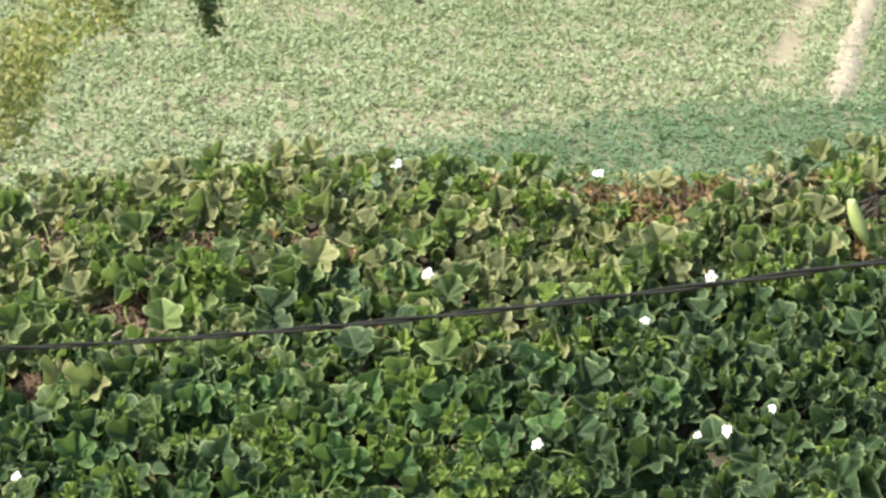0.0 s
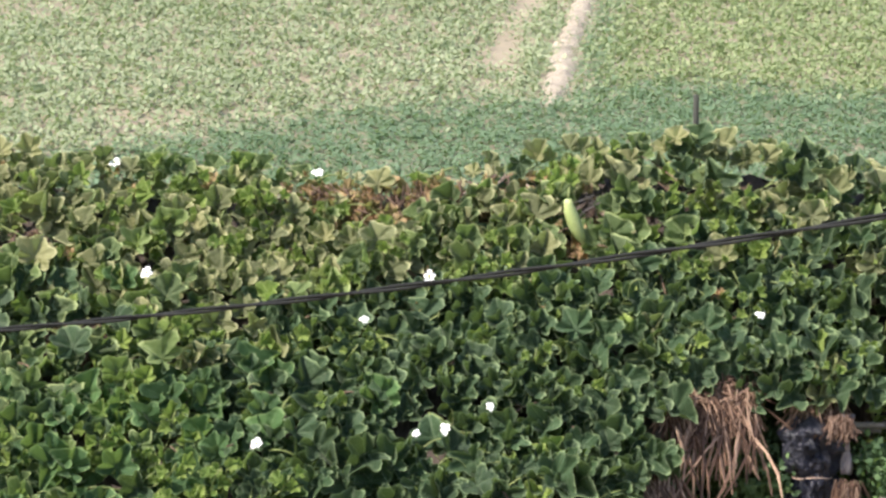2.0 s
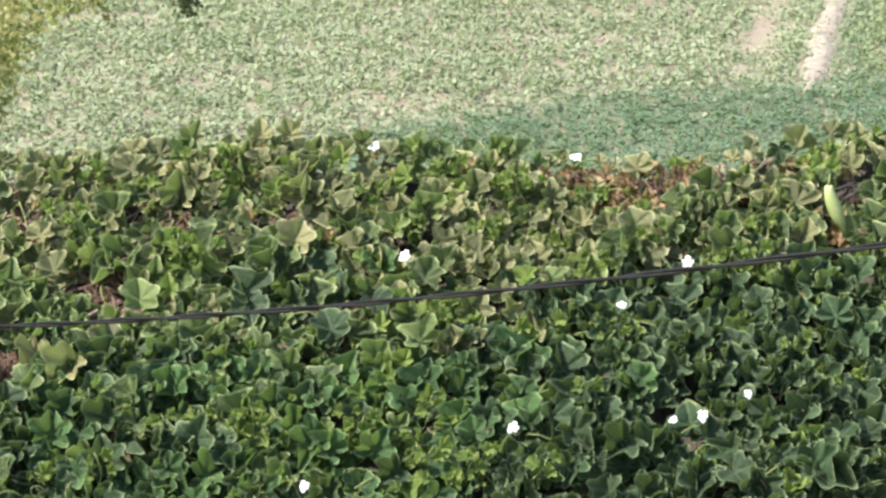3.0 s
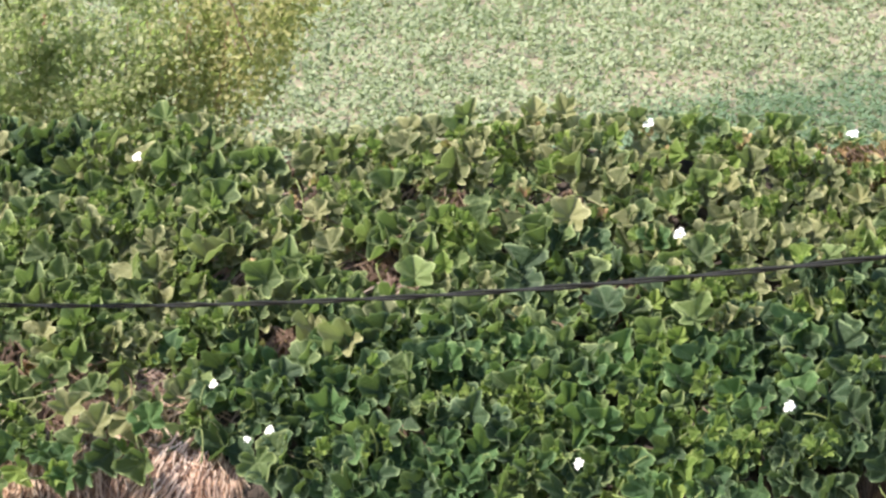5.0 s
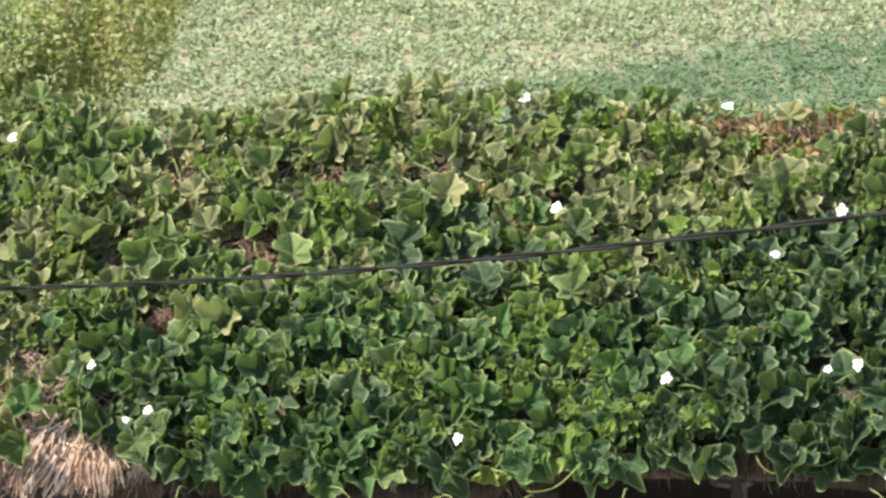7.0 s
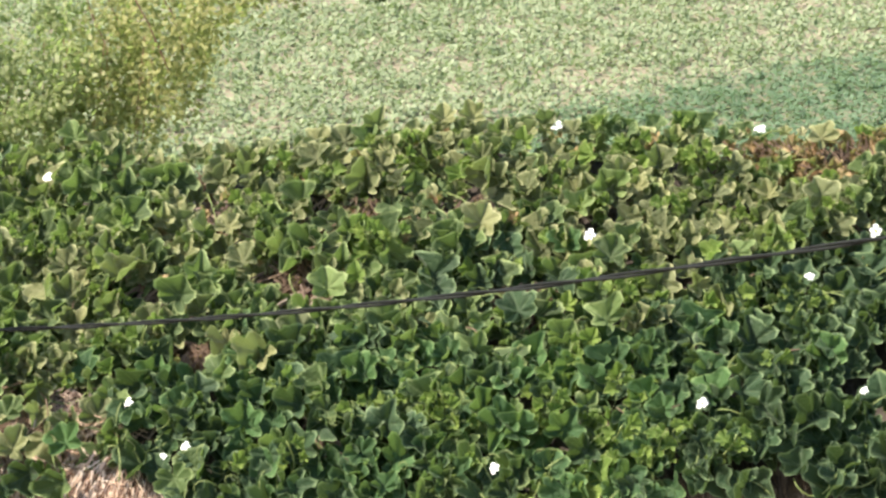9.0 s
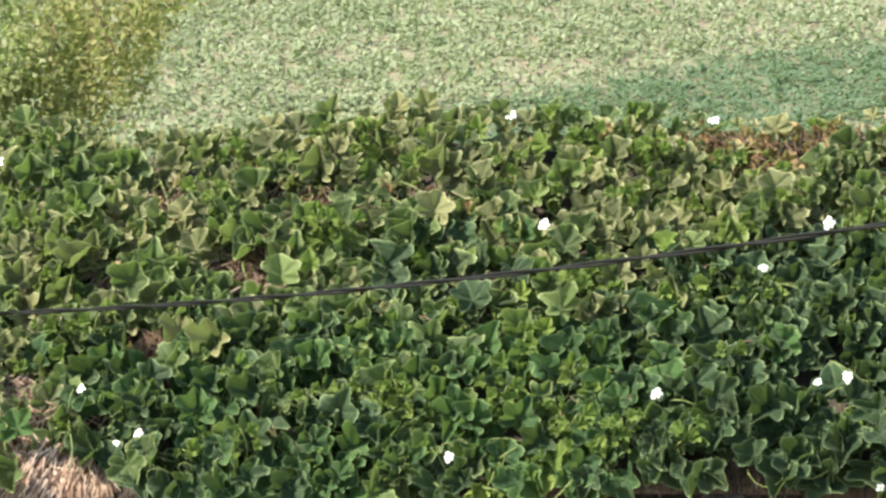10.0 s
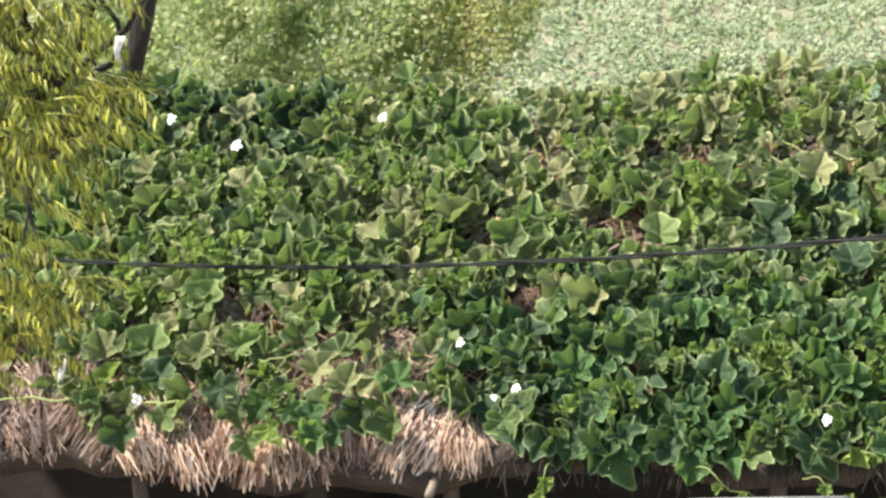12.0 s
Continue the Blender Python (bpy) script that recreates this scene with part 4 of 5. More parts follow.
# runners and tendrils
for i in range(250):
    x, s = r.uniform(-5.0, 4.2), r.uniform(0.2, SLOPE_LEN)
    if covered(x, s) == 0:
        continue
    a, bend = r.uniform(0, 6.283), r.gauss(0, 0.22)
    pts, h = [], r.uniform(0.15, 0.21)
    for q in range(r.randint(8, 15)):
        pts.append(roof_point(x, min(max(s, -0.05), SLOPE_LEN), h + 0.03 * math.sin(q * 0.7 + i)))
        bend += r.gauss(0, 0.07)
        a += bend * 0.6
        x, s = x + math.cos(a) * 0.04, s + math.sin(a) * 0.04
    dry = r.random() < 0.2
    v = vine_at(pts[0].x)
    child("runner", mesh_of("runner", [p - v.location for p in tube(pts, 0.0043, 5)[0]], tube(pts, 0.0043, 5)[1], M_STEM_DRY if dry else M_STEM), v, "dry brown stem" if dry else "pale green stem")


# long bare runners lying over the straw of the eave
for way, rad in ((((-5.37, 0.45, 0.16), (-5.18, 0.44, 0.2), (-4.97, 0.40, 0.22), (-4.77, 0.41, 0.24), (-4.59, 0.38, 0.25)), 0.008),
                 (((-4.45, 0.36, 0.25), (-4.30, 0.34, 0.27), (-4.09, 0.38, 0.25), (-3.86, 0.43, 0.24), (-3.7, 0.5, 0.2)), 0.008),
                 (((-3.75, 0.16, 0.2), (-3.66, 0.10, 0.24), (-3.52, 0.12, 0.26), (-3.4, 0.14, 0.24), (-3.33, 0.2, 0.22)), 0.007),
                 (((-4.75, 1.76, 0.2), (-4.63, 1.72, 0.27), (-4.51, 1.70, 0.29), (-4.38, 1.67, 0.27), (-4.27, 1.64, 0.22)), 0.007),
                 (((-3.95, 0.75, 0.2), (-3.8, 0.66, 0.24), (-3.65, 0.70, 0.25), (-3.5, 0.74, 0.22)), 0.006)):
    pts = [roof_point(*w) for w in way]
    fine = []
    for a, b in zip(pts, pts[1:]):
        fine += [a.lerp(b, t) + Vector((0, 0, 0.006 * math.sin(6.28 * t))) for t in (0, 0.25, 0.5, 0.75)]
    v = vine_at(pts[0].x)
    tv_, tf_ = tube(fine + [pts[-1]], rad, 6)
    child("runner", mesh_of("runner", [p - v.location for p in tv_], tf_, M_STEM), v, "long bare pale green runner")


def scrap(place, w, h, seed, label):
    ob = thing("plastic_scrap", place, label, "litter", "white scraps")
    vs, fs = [], []
    for i in range(9):
        for k in range(5):
            t = i / 8
            vs.append((w * (k / 4 - 0.5) * (1 - 0.55 * t) + 0.25 * w * math.sin(t * 4 + seed), 0.02 * noise.noise(Vector((k * 1.7, i * 1.3, seed))) + 0.01 * math.sin(k * 2.6), -h * t))
    for i in range(8):
        for k in range(4):
            fs.append((i * 5 + k, i * 5 + k + 1, i * 5 + k + 6, i * 5 + k + 5))
    me = child("sheet", mesh_of("sheet", vs, fs, M_SCRAP), ob)
    me.modifiers.new("thick", "SOLIDIFY").thickness = 0.003


scrap(roof_point(-4.95, 0.56, 0.46), 0.055, 0.2, 1.0, "torn white plastic strip hanging on the thatch")
scrap((-3.57, 11.35, 4.465), 0.05, 0.11, 2.0, "crumpled white plastic scrap caught in the neem leaves")

# thin curling tendrils
for i in range(150):
    x, s = r.uniform(-4.9, 4.2), r.uniform(0.1, SLOPE_LEN)
    if covered(x, s) < 0.5:
        continue
    p = roof_point(x, s, r.uniform(0.14, 0.24))
    a0, turn = r.uniform(0, 6.28), r.choice((-1, 1)) * r.uniform(2, 7)
    pts, c = [], p.copy()
    for q in range(10):
        a = a0 + turn * (q / 9) ** 2
        c = c + Vector((math.cos(a), -0.2, math.sin(a))) * r.uniform(0.018, 0.03)
        pts.append(c.copy())
    v = vine_at(x)
    tv_, tf_ = tube(pts, 0.0028, 4, False)
    child("tendril", mesh_of("tendril", [a_ - v.location for a_ in tv_], tf_, M_STEM), v)


# upright young shoots with small bright leaves
for i in range(250):
    x, s = r.uniform(-4.8, 4.0), r.uniform(0.25, SLOPE_LEN - 0.1)
    if covered(x, s) < 0.5 or noise.noise(Vector((x * 1.1, s * 1.1, 60.0))) < -0.15:
        continue
    p = roof_point(x, s, 0.12)
    lean = Vector((r.gauss(0, .35), -0.25, r.uniform(0.5, 1.0))).normalized()
    ln_ = r.uniform(0.12, 0.3)
    pts = [p + lean * ln_ * t + Vector((0.03 * math.sin(t * 4 + i), 0, 0)) for t in np.linspace(0, 1, 6)]
    v = vine_at(x)
    tv_, tf_ = tube(pts, 0.0045, 5)
    child("runner", mesh_of("runner", [a - v.location for a in tv_], tf_, M_STEM), v, "pale green upright shoot")
    for t in range(1, 6):
        side = 1 if t % 2 else -1
        on_vine("young_leaf", r.choice(LEAVES_NEW), facing(pts[t] + Vector((side * 0.03, -0.01, 0)), (side * 0.3 + r.gauss(0, .3), -0.8, 0.6), (side * 0.8, 0, r.gauss(0.2, .5)), r.uniform(0.28, 0.55)), x)


def dangling(x, s, drop, side, seed):
    q = random.Random(seed)
    p = roof_point(x, s, 0.08)
    pts = [p + Vector((side * t, -0.10 * math.sin(t * 3), -drop * t * t + 0.03 * math.sin(t * 9 + seed))) for t in np.linspace(0, 1, 9)]
    v = vine_at(x)
    tv_, tf_ = tube(pts, 0.0042, 5)
    child("runner", mesh_of("runner", [a - v.location for a in tv_], tf_, M_STEM), v, "hanging pale green shoot")
    for t in (4, 6, 8):
        on_vine("young_leaf", q.choice(LEAVES_NEW), facing(pts[t], (q.gauss(0, .5), -1, 0.3), (q.gauss(0, .6), 0, -1), q.uniform(0.3, 0.55)), x)


for i, (x, s, drop, side) in enumerate(((-0.75, 0.05, 0.14, 0.25), (-1.35, 0.1, 0.2, 0.35), (0.3, 0.05, 0.2, -0.1), (1.6, 0.05, 0.22, 0.35), (1.9, 0.02, 0.15, 0.2), (-3.6, 0.35, 0.18, 0.4), (-4.4, 0.6, 0.1, -0.5), (4.12, 2.0, 0.45, 0.22), (4.15, 2.3, 0.3, 0.15), (4.05, 1.7, 0.5, 0.2), (4.1, 1.5, 0.45, 0.12), (4.45, 2.1, 0.6, -0.12), (4.5, 1.9, 0.5, 0.1), (-2.1, 0.1, 0.22, -0.1), (-0.2, 0.02, 0.2, -0.2))):
    dangling(x, s, drop, side, 300 + i)

# flowers: five white crinkled petals round a pale eye
fv, ff, fu = [], [], []
for k in range(5):
    a = 2 * math.pi * k / 5
    for ring, (rr, zz) in enumerate(((0.006, 0.0), (0.027, 0.010), (0.047, 0.002))):
        for j, da in enumerate((-0.54, 0.0, 0.54)):
            q = a + da * (0.5 if ring == 0 else 1.0)
            rad = rr * (1.0 if da == 0 or ring < 2 else 0.80) * (1.0 + 0.14 * math.sin(k * 2.7))
            fv.append((rad * math.cos(q), rad * math.sin(q), zz + (0.006 if da else -0.003) * ring + 0.004 * math.sin(k * 1.9) * ring))
    b = k * 9
    ff += [(b + c * 3 + j, b + c * 3 + j + 1, b + c * 3 + j + 4, b + c * 3 + j + 3) for c in range(2) for j in range(2)]
FLOWER = mesh_of("flower", fv, ff, M_PETAL)
ev, ef = tube([(0, 0, 0.0), (0, 0, 0.012), (0, 0, 0.02)], [0.007, 0.008, 0.003], 6)
EYE_MESH = mesh_of("eye", ev, ef, M_EYE)
for x, y, z, sc in FLOWERS:
    v = vine_at(x)
    n = Vector((r.gauss(0, .3), -1, 0.6 + r.gauss(0, .25)))
    p = Vector((x, y, z))
    p += (Vector((0, 0, 6.5)) - p).normalized() * 0.42
    fl = child("flower", FLOWER, v, "open white gourd flower", Matrix.Translation(-v.location) @ facing(p, n, (r.gauss(0, 1), 0, 1), sc * 0.75))
    child("eye", EYE_MESH, fl)

# the one bottle gourd that hangs free
gp, gr_ = [], []
for t in np.linspace(0, 1, 15):
    gp.append((2.425 + 0.11 * t ** 1.4, 15.8, 3.155 - 0.275 * t))
    gr_.append(max(0.006, 0.047 * math.sin(math.pi * min(1, 0.10 + 0.90 * t) ** 0.85) ** 0.5 * (0.72 + 0.4 * t)))
gourd = thing("bottle_gourd", (2.425, 15.8, 3.155), "young pale green bottle gourd hanging on its stalk", "gourd")
tv_, tf_ = tube([Vector(p) - gourd.location for p in gp], gr_, 14)
child("fruit", mesh_of("fruit", tv_, tf_, M_GOURD), gourd)
tv_, tf_ = tube([Vector((0.03, 0.22, -0.06)), Vector((0.02, 0.10, 0.05)), Vector((0.01, 0.03, 0.05)), Vector((0.0, 0, 0.0))], 0.005, 5)
child("stalk", mesh_of("stalk", tv_, tf_, M_STEM), gourd)

# ---- tube frame standing before the hut ----
fr = thing("metal_frame", (-0.85, 13.7, 0), "bent grey metal tube frame standing before the hut", "frame")
arc = [(0.40 - 0.08 + 0.08 * math.sin(a), 0, 1.44 + 0.08 * math.cos(a)) for a in np.linspace(0, math.pi / 2, 6)]
tv_, tf_ = tube([(-0.55, 0, 0), (-0.55, 0, 1.4), (-0.50, 0, 1.49)] + [(0.0, 0, 1.51)] + arc + [(0.40, 0, 0.8), (0.40, 0, 0)], 0.011, 8)
child("tube", mesh_of("tube", tv_, tf_, M_METAL), fr)

# ---- overhead cable ----
cp = []
for q in range(81):
    x = -9.0 + 18.0 * q / 80
    cp.append((x, 10.0 - 0.75 * x, 3.9319 + 0.2987 * x + 0.0151 * x * x))
cable = thing("power_cable", (0, 10, 3.93), "black twisted overhead power cable sagging across the view", "cable")
sp = [[], []]
for q in range(1601):
    x = -9.0 + 18.0 * q / 1600
    a = x * 9
    for h in (0, 1):
        sp[h].append((x + 0.0, -0.75 * x + 0.0064 * math.cos(a + h * math.pi), 3.9319 - 3.93 + 0.2987 * x + 0.0151 * x * x + 0.0064 * math.sin(a + h * math.pi)))
for h in (0, 1):
    tv_, tf_ = tube(sp[h], 0.0064, 6)
    child("strand", mesh_of("strand", tv_, tf_, M_CABLE), cable)

# ---- fence posts behind the hut ----
for a, b, rr in (((4.09, 20.0, 0), (4.02, 20.0, 3.08), 0.025), ((6.25, 20.0, 0.9), (5.6, 20.0, 2.98), 0.020)):
    st = thing("fence_post", (a[0], a[1], 0), "thin dark wooden stake standing behind the hut", "post", "stakes")
    a = Vector((a[0] + (0.28 if a[2] else 0), a[1], 0))
    pts = [a.lerp(Vector(b), t) + Vector((0.012 * math.sin(t * 9), 0, 0)) - st.location for t in np.linspace(0, 1, 8)]
    tv_, tf_ = tube(pts, [rr * (1.1 - 0.2 * t) for t in np.linspace(0, 1, 8)], 7)
    child("stake", mesh_of("stake", tv_, tf_, M_STAKE), st)


# ---- trees ----
def branch(j, a, b, ra, rb, bend, seed, sides=7):
    q = random.Random(seed)
    a, b = Vector(a), Vector(b)
    off = Vector((q.gauss(0, bend), q.gauss(0, bend), q.gauss(0, bend)))
    pts = [a.lerp(b, t) + off * math.sin(math.pi * t) + Vector((q.gauss(0, bend * .12), q.gauss(0, bend * .12), 0)) * (0 < t < 1) for t in np.linspace(0, 1, 8)]
    j.add(*tube(pts, [ra + (rb - ra) * t for t in np.linspace(0, 1, 8)], sides))
    return pts


# neem: feathered leaves, each of paired narrow sickle leaflets on a drooping stalk
nv, nf = [], []
FROND = 8
for k in range(FROND + 1):
    t = k / FROND
    for w in (-0.0022, 0.0022):
        nv.append(Vector((w * (1.2 - t), 0.25 * t, 0.05 * t - 0.15 * t * t)))
nf += [(2 * k, 2 * k + 1, 2 * k + 3, 2 * k + 2) for k in range(FROND)]
for k in range(1, FROND + 1):
    t = k / FROND
    for side in (0, 1):
        sgn = 2 * side - 1
        base = nv[2 * k + side]
        ln_ = 0.076 * (1.05 - 0.5 * abs(t - 0.45)) * (1 + 0.12 * math.sin(k * 4.1 + side))
        d = Vector((sgn * (0.42 + 0.12 * math.sin(k * 1.7)), 0.22 + 0.09 * math.sin(k * 2.1), -0.8 + 0.12 * math.sin(k * 3.3 + sgn))).normalized()
        wide = Vector((0.25 * sgn, -0.85, 0.45 * math.sin(k * 2.9))).normalized() * 0.0070
        b = len(nv)
        low, mid = base + d * ln_ * 0.28 + Vector((0, 0, 0.006)), base + d * ln_ * 0.62 + Vector((-sgn * 0.003, 0, -0.002))
        nv += [base, low + wide, low - wide, mid + wide * 0.85, mid - wide * 0.85, base + d * ln_ + Vector((-sgn * 0.014, 0.006, -0.014))]
        nf += [(b, b + 1, b + 3, b + 5), (b, b + 5, b + 4, b + 2)]

neem = thing("neem_tree", (-6.6, 12.3, 0), "neem tree with yellow-green feathered drooping leaves beside the hut", "tree")
jt = Joined()
branch(jt, (0, 0, -0.1), (0.4, 0.1, 2.6), 0.19, 0.15, 0.06, 1, 12)
branch(jt, (0.4, 0.1, 2.6), (2.75, 0.1, 4.05), 0.12, 0.06, 0.04, 2, 10)
branch(jt, (2.72, 0.1, 4.0), (3.25, 0.3, 6.0), 0.052, 0.04, 0.03, 4, 10)
branch(jt, (0.4, 0.1, 2.5), (0.0, -0.3, 6.4), 0.13, 0.07, 0.1, 3, 9)
child("trunk", jt.mesh("trunk", M_BARK), neem, "dark rough leaning trunk")
q = random.Random(5)
nm = []


def limb(a, b, ra, rb, bend, seed):
    j = Joined()
    branch(j, a, b, ra, rb, bend, seed)
    child("limb", j.mesh("limb", M_BARK), neem)


# hanging boughs near the hut, then the high crown
HANG = [(2.6, -0.6, 3.98, 0.22), (2.2, -0.7, 4.75, 0.5), (2.6, -0.8, 4.65, 0.35), (2.62, -0.75, 4.86, 0.3), (2.68, -0.8, 4.2, 0.28), (2.4, -0.9, 4.2, 0.4), (2.35, -0.9, 3.85, 0.35), (2.1, -0.9, 3.6, 0.4), (2.3, -0.9, 3.35, 0.33), (2.1, -0.9, 3.1, 0.36), (2.0, -0.9, 2.85, 0.3),
        (1.6, -0.9, 4.1, 0.6), (1.5, -0.9, 3.3, 0.6), (1.0, -0.8, 2.8, 0.6), (0.9, -0.7, 3.8, 0.7), (0.7, -0.5, 4.8, 0.8), (1.9, -0.9, 2.2, 0.2), (1.6, -0.6, 5.4, 0.7), (2.6, -0.5, 5.4, 0.5), (1.75, -0.9, 2.6, 0.25)] + [(2.6, -0.6, 4.5, 0.2), (3.28, -0.6, 4.74, 0.1), (2.95, -0.7, 4.92, 0.22), (2.85, -0.75, 4.2, 0.16), (2.52, -0.9, 3.15, 0.3), (2.5, -0.9, 3.45, 0.32), (2.45, -0.6, 4.05, 0.3), (2.3, -0.6, 4.25, 0.3), (2.5, -0.7, 4.5, 0.3)]
for cx, cy, cz, rr in HANG:
    limb((min(1.0 + 0.3 * cz, 2.4), 0, 3.3 + 0.15 * cz), (cx, cy, cz + 0.1), 0.022, 0.006, 0.15, int(cx * 100 + cz * 7))
    for _ in range(int(66 * rr)):
        d = Vector((q.gauss(0, 1), q.gauss(0, 1), q.gauss(0, 1))).normalized() * rr * q.random() ** 0.4
        p = Vector((cx, cy, cz)) + d
        out = Vector((math.copysign(q.uniform(0.6, 1.0), d.x + q.gauss(0, rr * 0.8)), q.gauss(0, 0.6), 0.35 - 1.0 * q.random()))
        nm.append(facing(p, Vector((q.gauss(0, .35), q.gauss(0, .5) - 0.15, 1)), out, q.uniform(0.8, 1.2)))
for _ in range(16):
    c = Vector((-1.9 + q.gauss(0, 0.7), -1.2 + q.gauss(0, 0.6), 5.3 + q.gauss(0, 0.4)))
    limb((0.1, -0.1, 4.6), c, 0.04, 0.012, 0.2, int(c.x * 1000))
    for _ in range(60):
        d = Vector((q.gauss(0, .4), q.gauss(0, .4), q.gauss(0, .35)))
        nm.append(facing(c + d, Vector((q.gauss(0, .5), q.gauss(0, .5), 1)), d + Vector((0, 0, -0.3)), q.uniform(1.0, 1.5)))
child("crown", scatter("crown", nv, nf, nm, M_NEEM), neem, "yellow-green feathered foliage", kind="stuff")


def sprig(n, size, seed):
    """A twig end with n small oval leaves."""
    q = random.Random(seed)
    vs, fs = [], []
    for k in range(n):
        a = q.uniform(0, 6.283)
        d = Vector((math.cos(a), math.sin(a), q.gauss(-0.15, .5))).normalized()
        sd = Vector((-math.sin(a), math.cos(a), q.gauss(0, .45))).normalized() * size * 0.29
        o = Vector((q.gauss(0, size * .8), q.gauss(0, size * .8), q.gauss(0, size * .8)))
        b = len(vs)
        vs += [o, o + d * size * .5 + sd, o + d * size, o + d * size * .5 - sd]
        fs.append((b, b + 1, b + 2, b + 3))
    return vs, fs


def bush(name, place, label, category, clumps, per, mat, size, seed, stems=M_TWIG, stem_r=0.03):
    ob = thing(name, place, label, category)
    q = random.Random(seed)
    clumps = [c if len(c) == 6 else (*c, 1.0) for c in clumps]
    ms = []
    for cx, cy, cz, rx, rz, full in clumps:
        j = Joined()
        root = (cx * 0.45 + q.gauss(0, .1), cy * 0.4, 0.0) if full == 1.0 else (cx - 0.25, cy, cz + rz)
        branch(j, root, (cx, cy, cz), stem_r if full == 1.0 else 0.006, stem_r * 0.25, 0.12 if full == 1.0 else 0.03, int(cx * 77 + cz * 13))
        if full == 1.0 or q.random() < 0.12:
            child("stem", j.mesh("stem", stems), ob, "thin reddish-brown stem")
        tuft = size * 2.6
        count = int(per * full * max(rx * rx, rx * 0.6) * max(rz, 0.6))
        for _ in range(count // 14 if full == 1.0 else count):
            d = Vector((q.gauss(0, 1), q.gauss(0, 1), q.gauss(0, 1))).normalized() * q.random() ** 0.3
            c = Vector((cx + d.x * rx, cy + d.y * rx, cz + d.z * rz))
            for _ in range(14 if full == 1.0 else 1):
                p = c + (Vector((q.gauss(0, 1), q.gauss(0, 1), q.gauss(0, 0.7))) * tuft * 0.5 if full == 1.0 else Vector())
                if p.z > 0.03:
                    ms.append(facing(p, (q.gauss(0, .6) - .4, q.gauss(0, .6) - .5, 0.6 + q.gauss(0, .4)), (q.gauss(0, 1), q.gauss(0, 1), q.gauss(0, 1)), q.uniform(0.7, 1.35)))
    vs, fs = sprig(6, size, seed)
    child("crown", scatter("crown", vs, fs, ms, mat), ob, kind="stuff")
    return ob


q = random.Random(33)
STRANDS = []
for _ in range(75):
    x = q.uniform(1.85, 2.85)
    low = float(np.interp(x, (1.85, 2.5, 2.85), (1.7, 1.9, 2.3))) + q.uniform(0, 0.35)
    STRANDS.append((x, 0.3 + q.gauss(0, 0.45), 0.5 * (low + 3.4), q.uniform(0.06, 0.15), 0.5 * (3.4 - low), 0.15))
for _ in range(34):
    x = q.uniform(2.75, 3.5)
    low = 2.3 + (x - 2.75) + q.uniform(0, 0.4)
    STRANDS.append((x, 0.3 + q.gauss(0, 0.3), 0.5 * (low + 3.9), q.uniform(0.06, 0.12), 0.5 * (3.9 - low), 0.1))
STRANDS += [(3.62, 0.3, 3.42, 0.06, 0.42, 0.45), (3.5, 0.3, 3.5, 0.08, 0.36, 0.45), (3.38, 0.3, 3.55, 0.08, 0.35, 0.4)]
# tall bush beyond the hut, with boughs hanging to the right at the top
tall = bush("tall_bush", (-6.2, 22.0, 0), "tall yellow-green small-leaved bush with reddish twigs behind the hut", "bush",
     [(0, 0, 2.0, 1.3, 1.1), (-1.6, 0.2, 2.0, 1.3, 1.2), (1.1, 0.0, 1.75, 0.8, 0.9), (1.75, -0.1, 1.7, 0.45, 0.8), (1.3, 0, 2.75, 0.75, 0.6), (1.8, 0.1, 2.5, 0.5, 0.6), (0.5, 0, 2.9, 0.75, 0.45), (-2.6, 0, 2.2, 1.2, 1.1), (2.2, 0.1, 1.6, 0.4, 0.6)],
     1250, M_BUSH, 0.062, 11)
bough = Joined()
for i in range(9):
    x = 1.6 + 0.12 * i
    branch(bough, (x * 0.8, 0, 0), (x + 0.1 * math.sin(i * 2.3), -0.25 + 0.05 * (i % 4), 3.0), 0.006, 0.003, 0.10, 80 + i)
child("bough", bough.mesh("bough", M_TWIG), tall, "thin reddish-brown upright boughs")
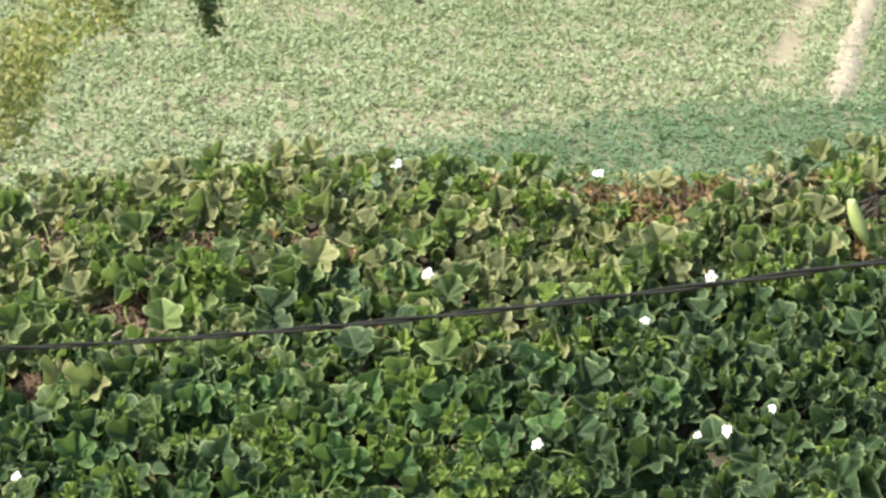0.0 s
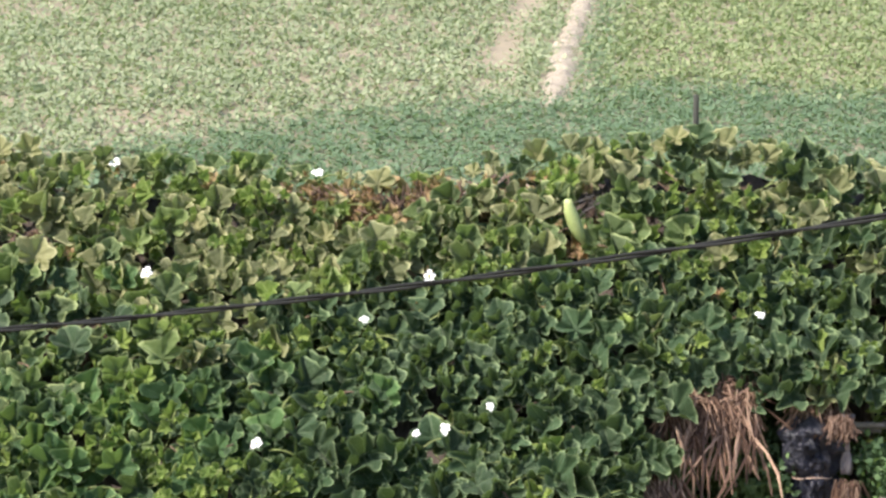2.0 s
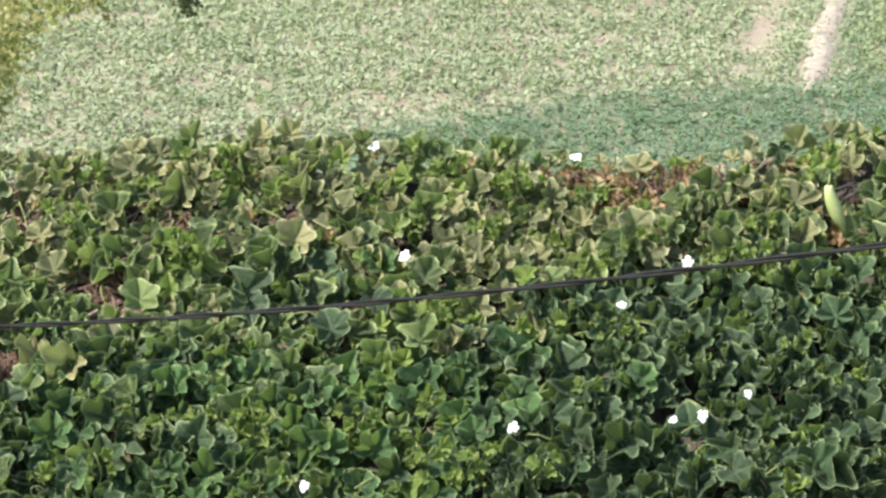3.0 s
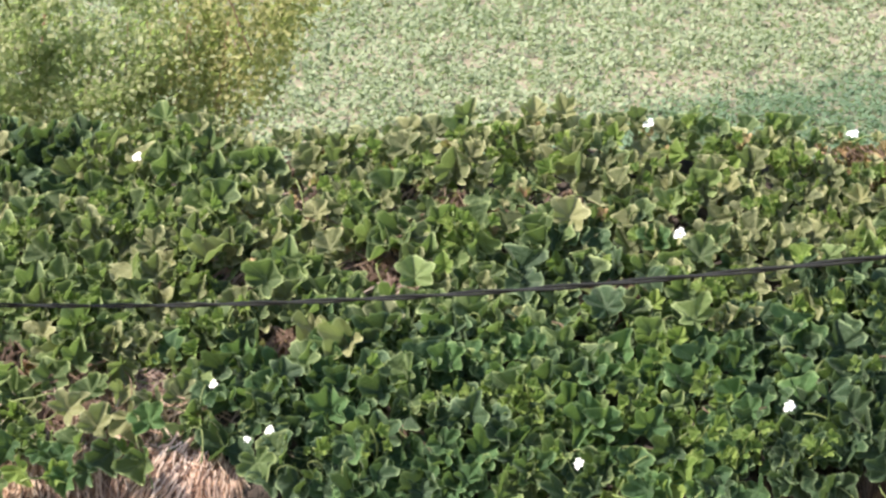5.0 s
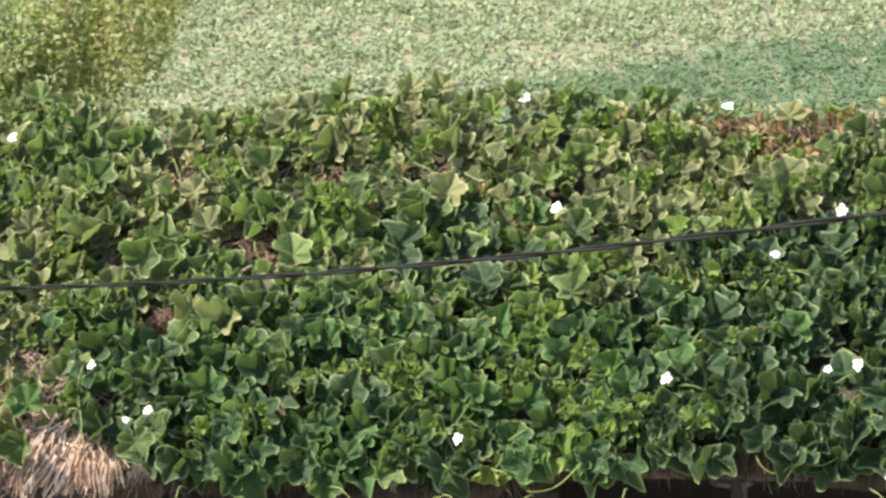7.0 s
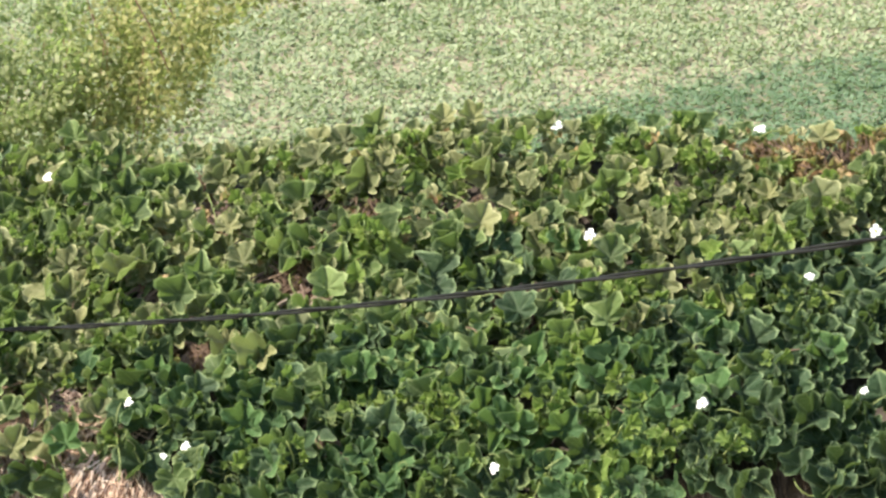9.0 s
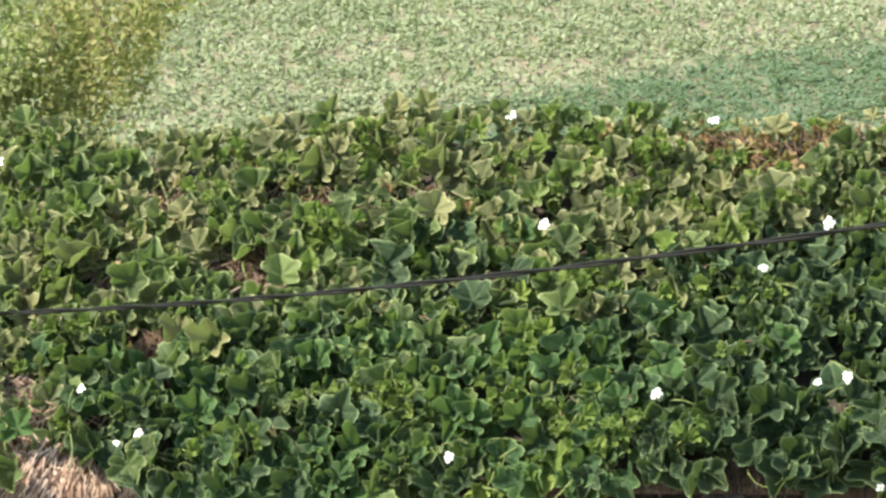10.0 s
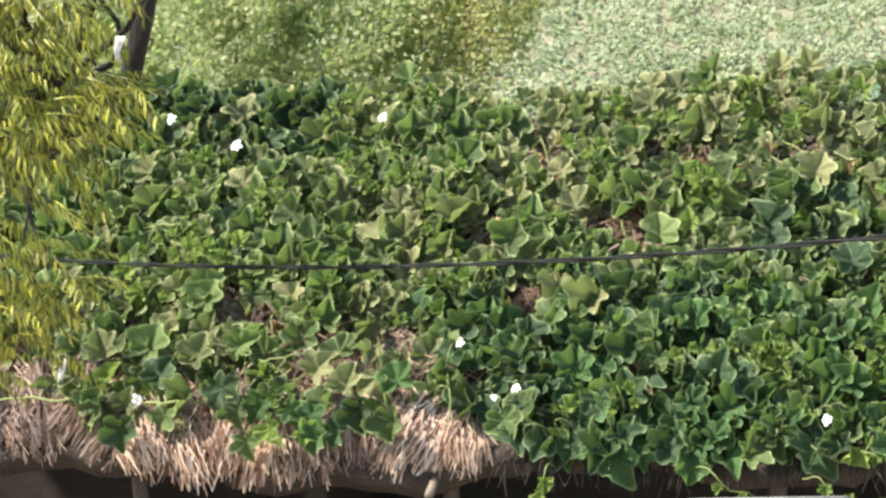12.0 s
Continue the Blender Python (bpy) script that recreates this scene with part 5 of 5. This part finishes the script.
# golden weeping tree whose strands hang past the bush
weeping = bush("weeping_tree", (-6.2, 22.0, 0), "slender tree with drooping golden-green strands beside the bush", "tree", STRANDS, 1500, M_BUSH_GOLD, 0.062, 17)
bough = Joined()
branch(bough, (0.5, 0.3, 0), (0.9, 0.3, 3.9), 0.03, 0.02, 0.05, 71)
branch(bough, (0.9, 0.3, 3.9), (4.4, 0.3, 4.05), 0.02, 0.008, 0.05, 72)
child("trunk", bough.mesh("trunk", M_TWIG), weeping, "reddish-brown leaning trunk")
# one dark leafy shoot hanging alone past the strands
shoot = Joined()
spine = branch(shoot, (4.1, 0.3, 4.0), (4.28, 0.3, 3.23), 0.008, 0.003, 0.02, 73)
stalk = child("shoot", shoot.mesh("shoot", M_TWIG), weeping, "dark green leafy hanging shoot")
vs, fs = sprig(6, 0.05, 41)
ms = []
for _ in range(120):
    t = q.random()
    k = min(int(t * 7), 6)
    p = spine[k].lerp(spine[k + 1], t * 7 - k) + Vector((q.gauss(0, 1), q.gauss(0, 1), 0)) * (0.02 + 0.035 * (1 - t))
    ms.append(facing(p, (q.gauss(0, .6), q.gauss(0, .6) - .5, 0.5), (q.gauss(0, .5), q.gauss(0, .5), -1), q.uniform(0.7, 1.2)))
child("leaves", scatter("leaves", vs, fs, ms, M_SHOOT), stalk, kind="stuff")
# low shrub past the open end of the hut and weeds below it
bush("shrub", (5.36, 15.2, 0), "sunlit yellow-green shrub growing past the hut's open end", "shrub",
     [(-0.86, 0, 2.05, 0.12, 0.14), (-0.66, 0, 2.0, 0.22, 0.24), (-0.35, 0, 1.95, 0.35, 0.32), (-0.86, 0, 1.82, 0.12, 0.2), (0.1, 0.1, 1.65, 0.6, 0.7), (-0.4, 0.1, 1.1, 0.6, 0.6), (-0.72, -0.25, 1.7, 0.16, 0.2)], 5600, M_SHRUB, 0.046, 12, stem_r=0.012)
bush("weeds", (4.0, 15.7, 0), "green leafy weeds under the broken roof", "weeds",
     [(-0.7, 0, 1.2, 0.5, 0.5), (-0.15, 0.1, 1.35, 0.4, 0.5), (-0.42, 0.0, 1.85, 0.3, 0.32), (-0.47, -0.72, 1.70, 0.12, 0.16), (0.24, -0.9, 1.66, 0.2, 0.22), (0.5, -0.95, 1.68, 0.26, 0.24), (0.5, -0.9, 1.35, 0.35, 0.42), (-0.2, 0.3, 0.6, 0.8, 0.4), (-0.4, 0.5, 1.35, 0.5, 0.5)], 6000, M_WEED, 0.05, 13, stem_r=0.012)
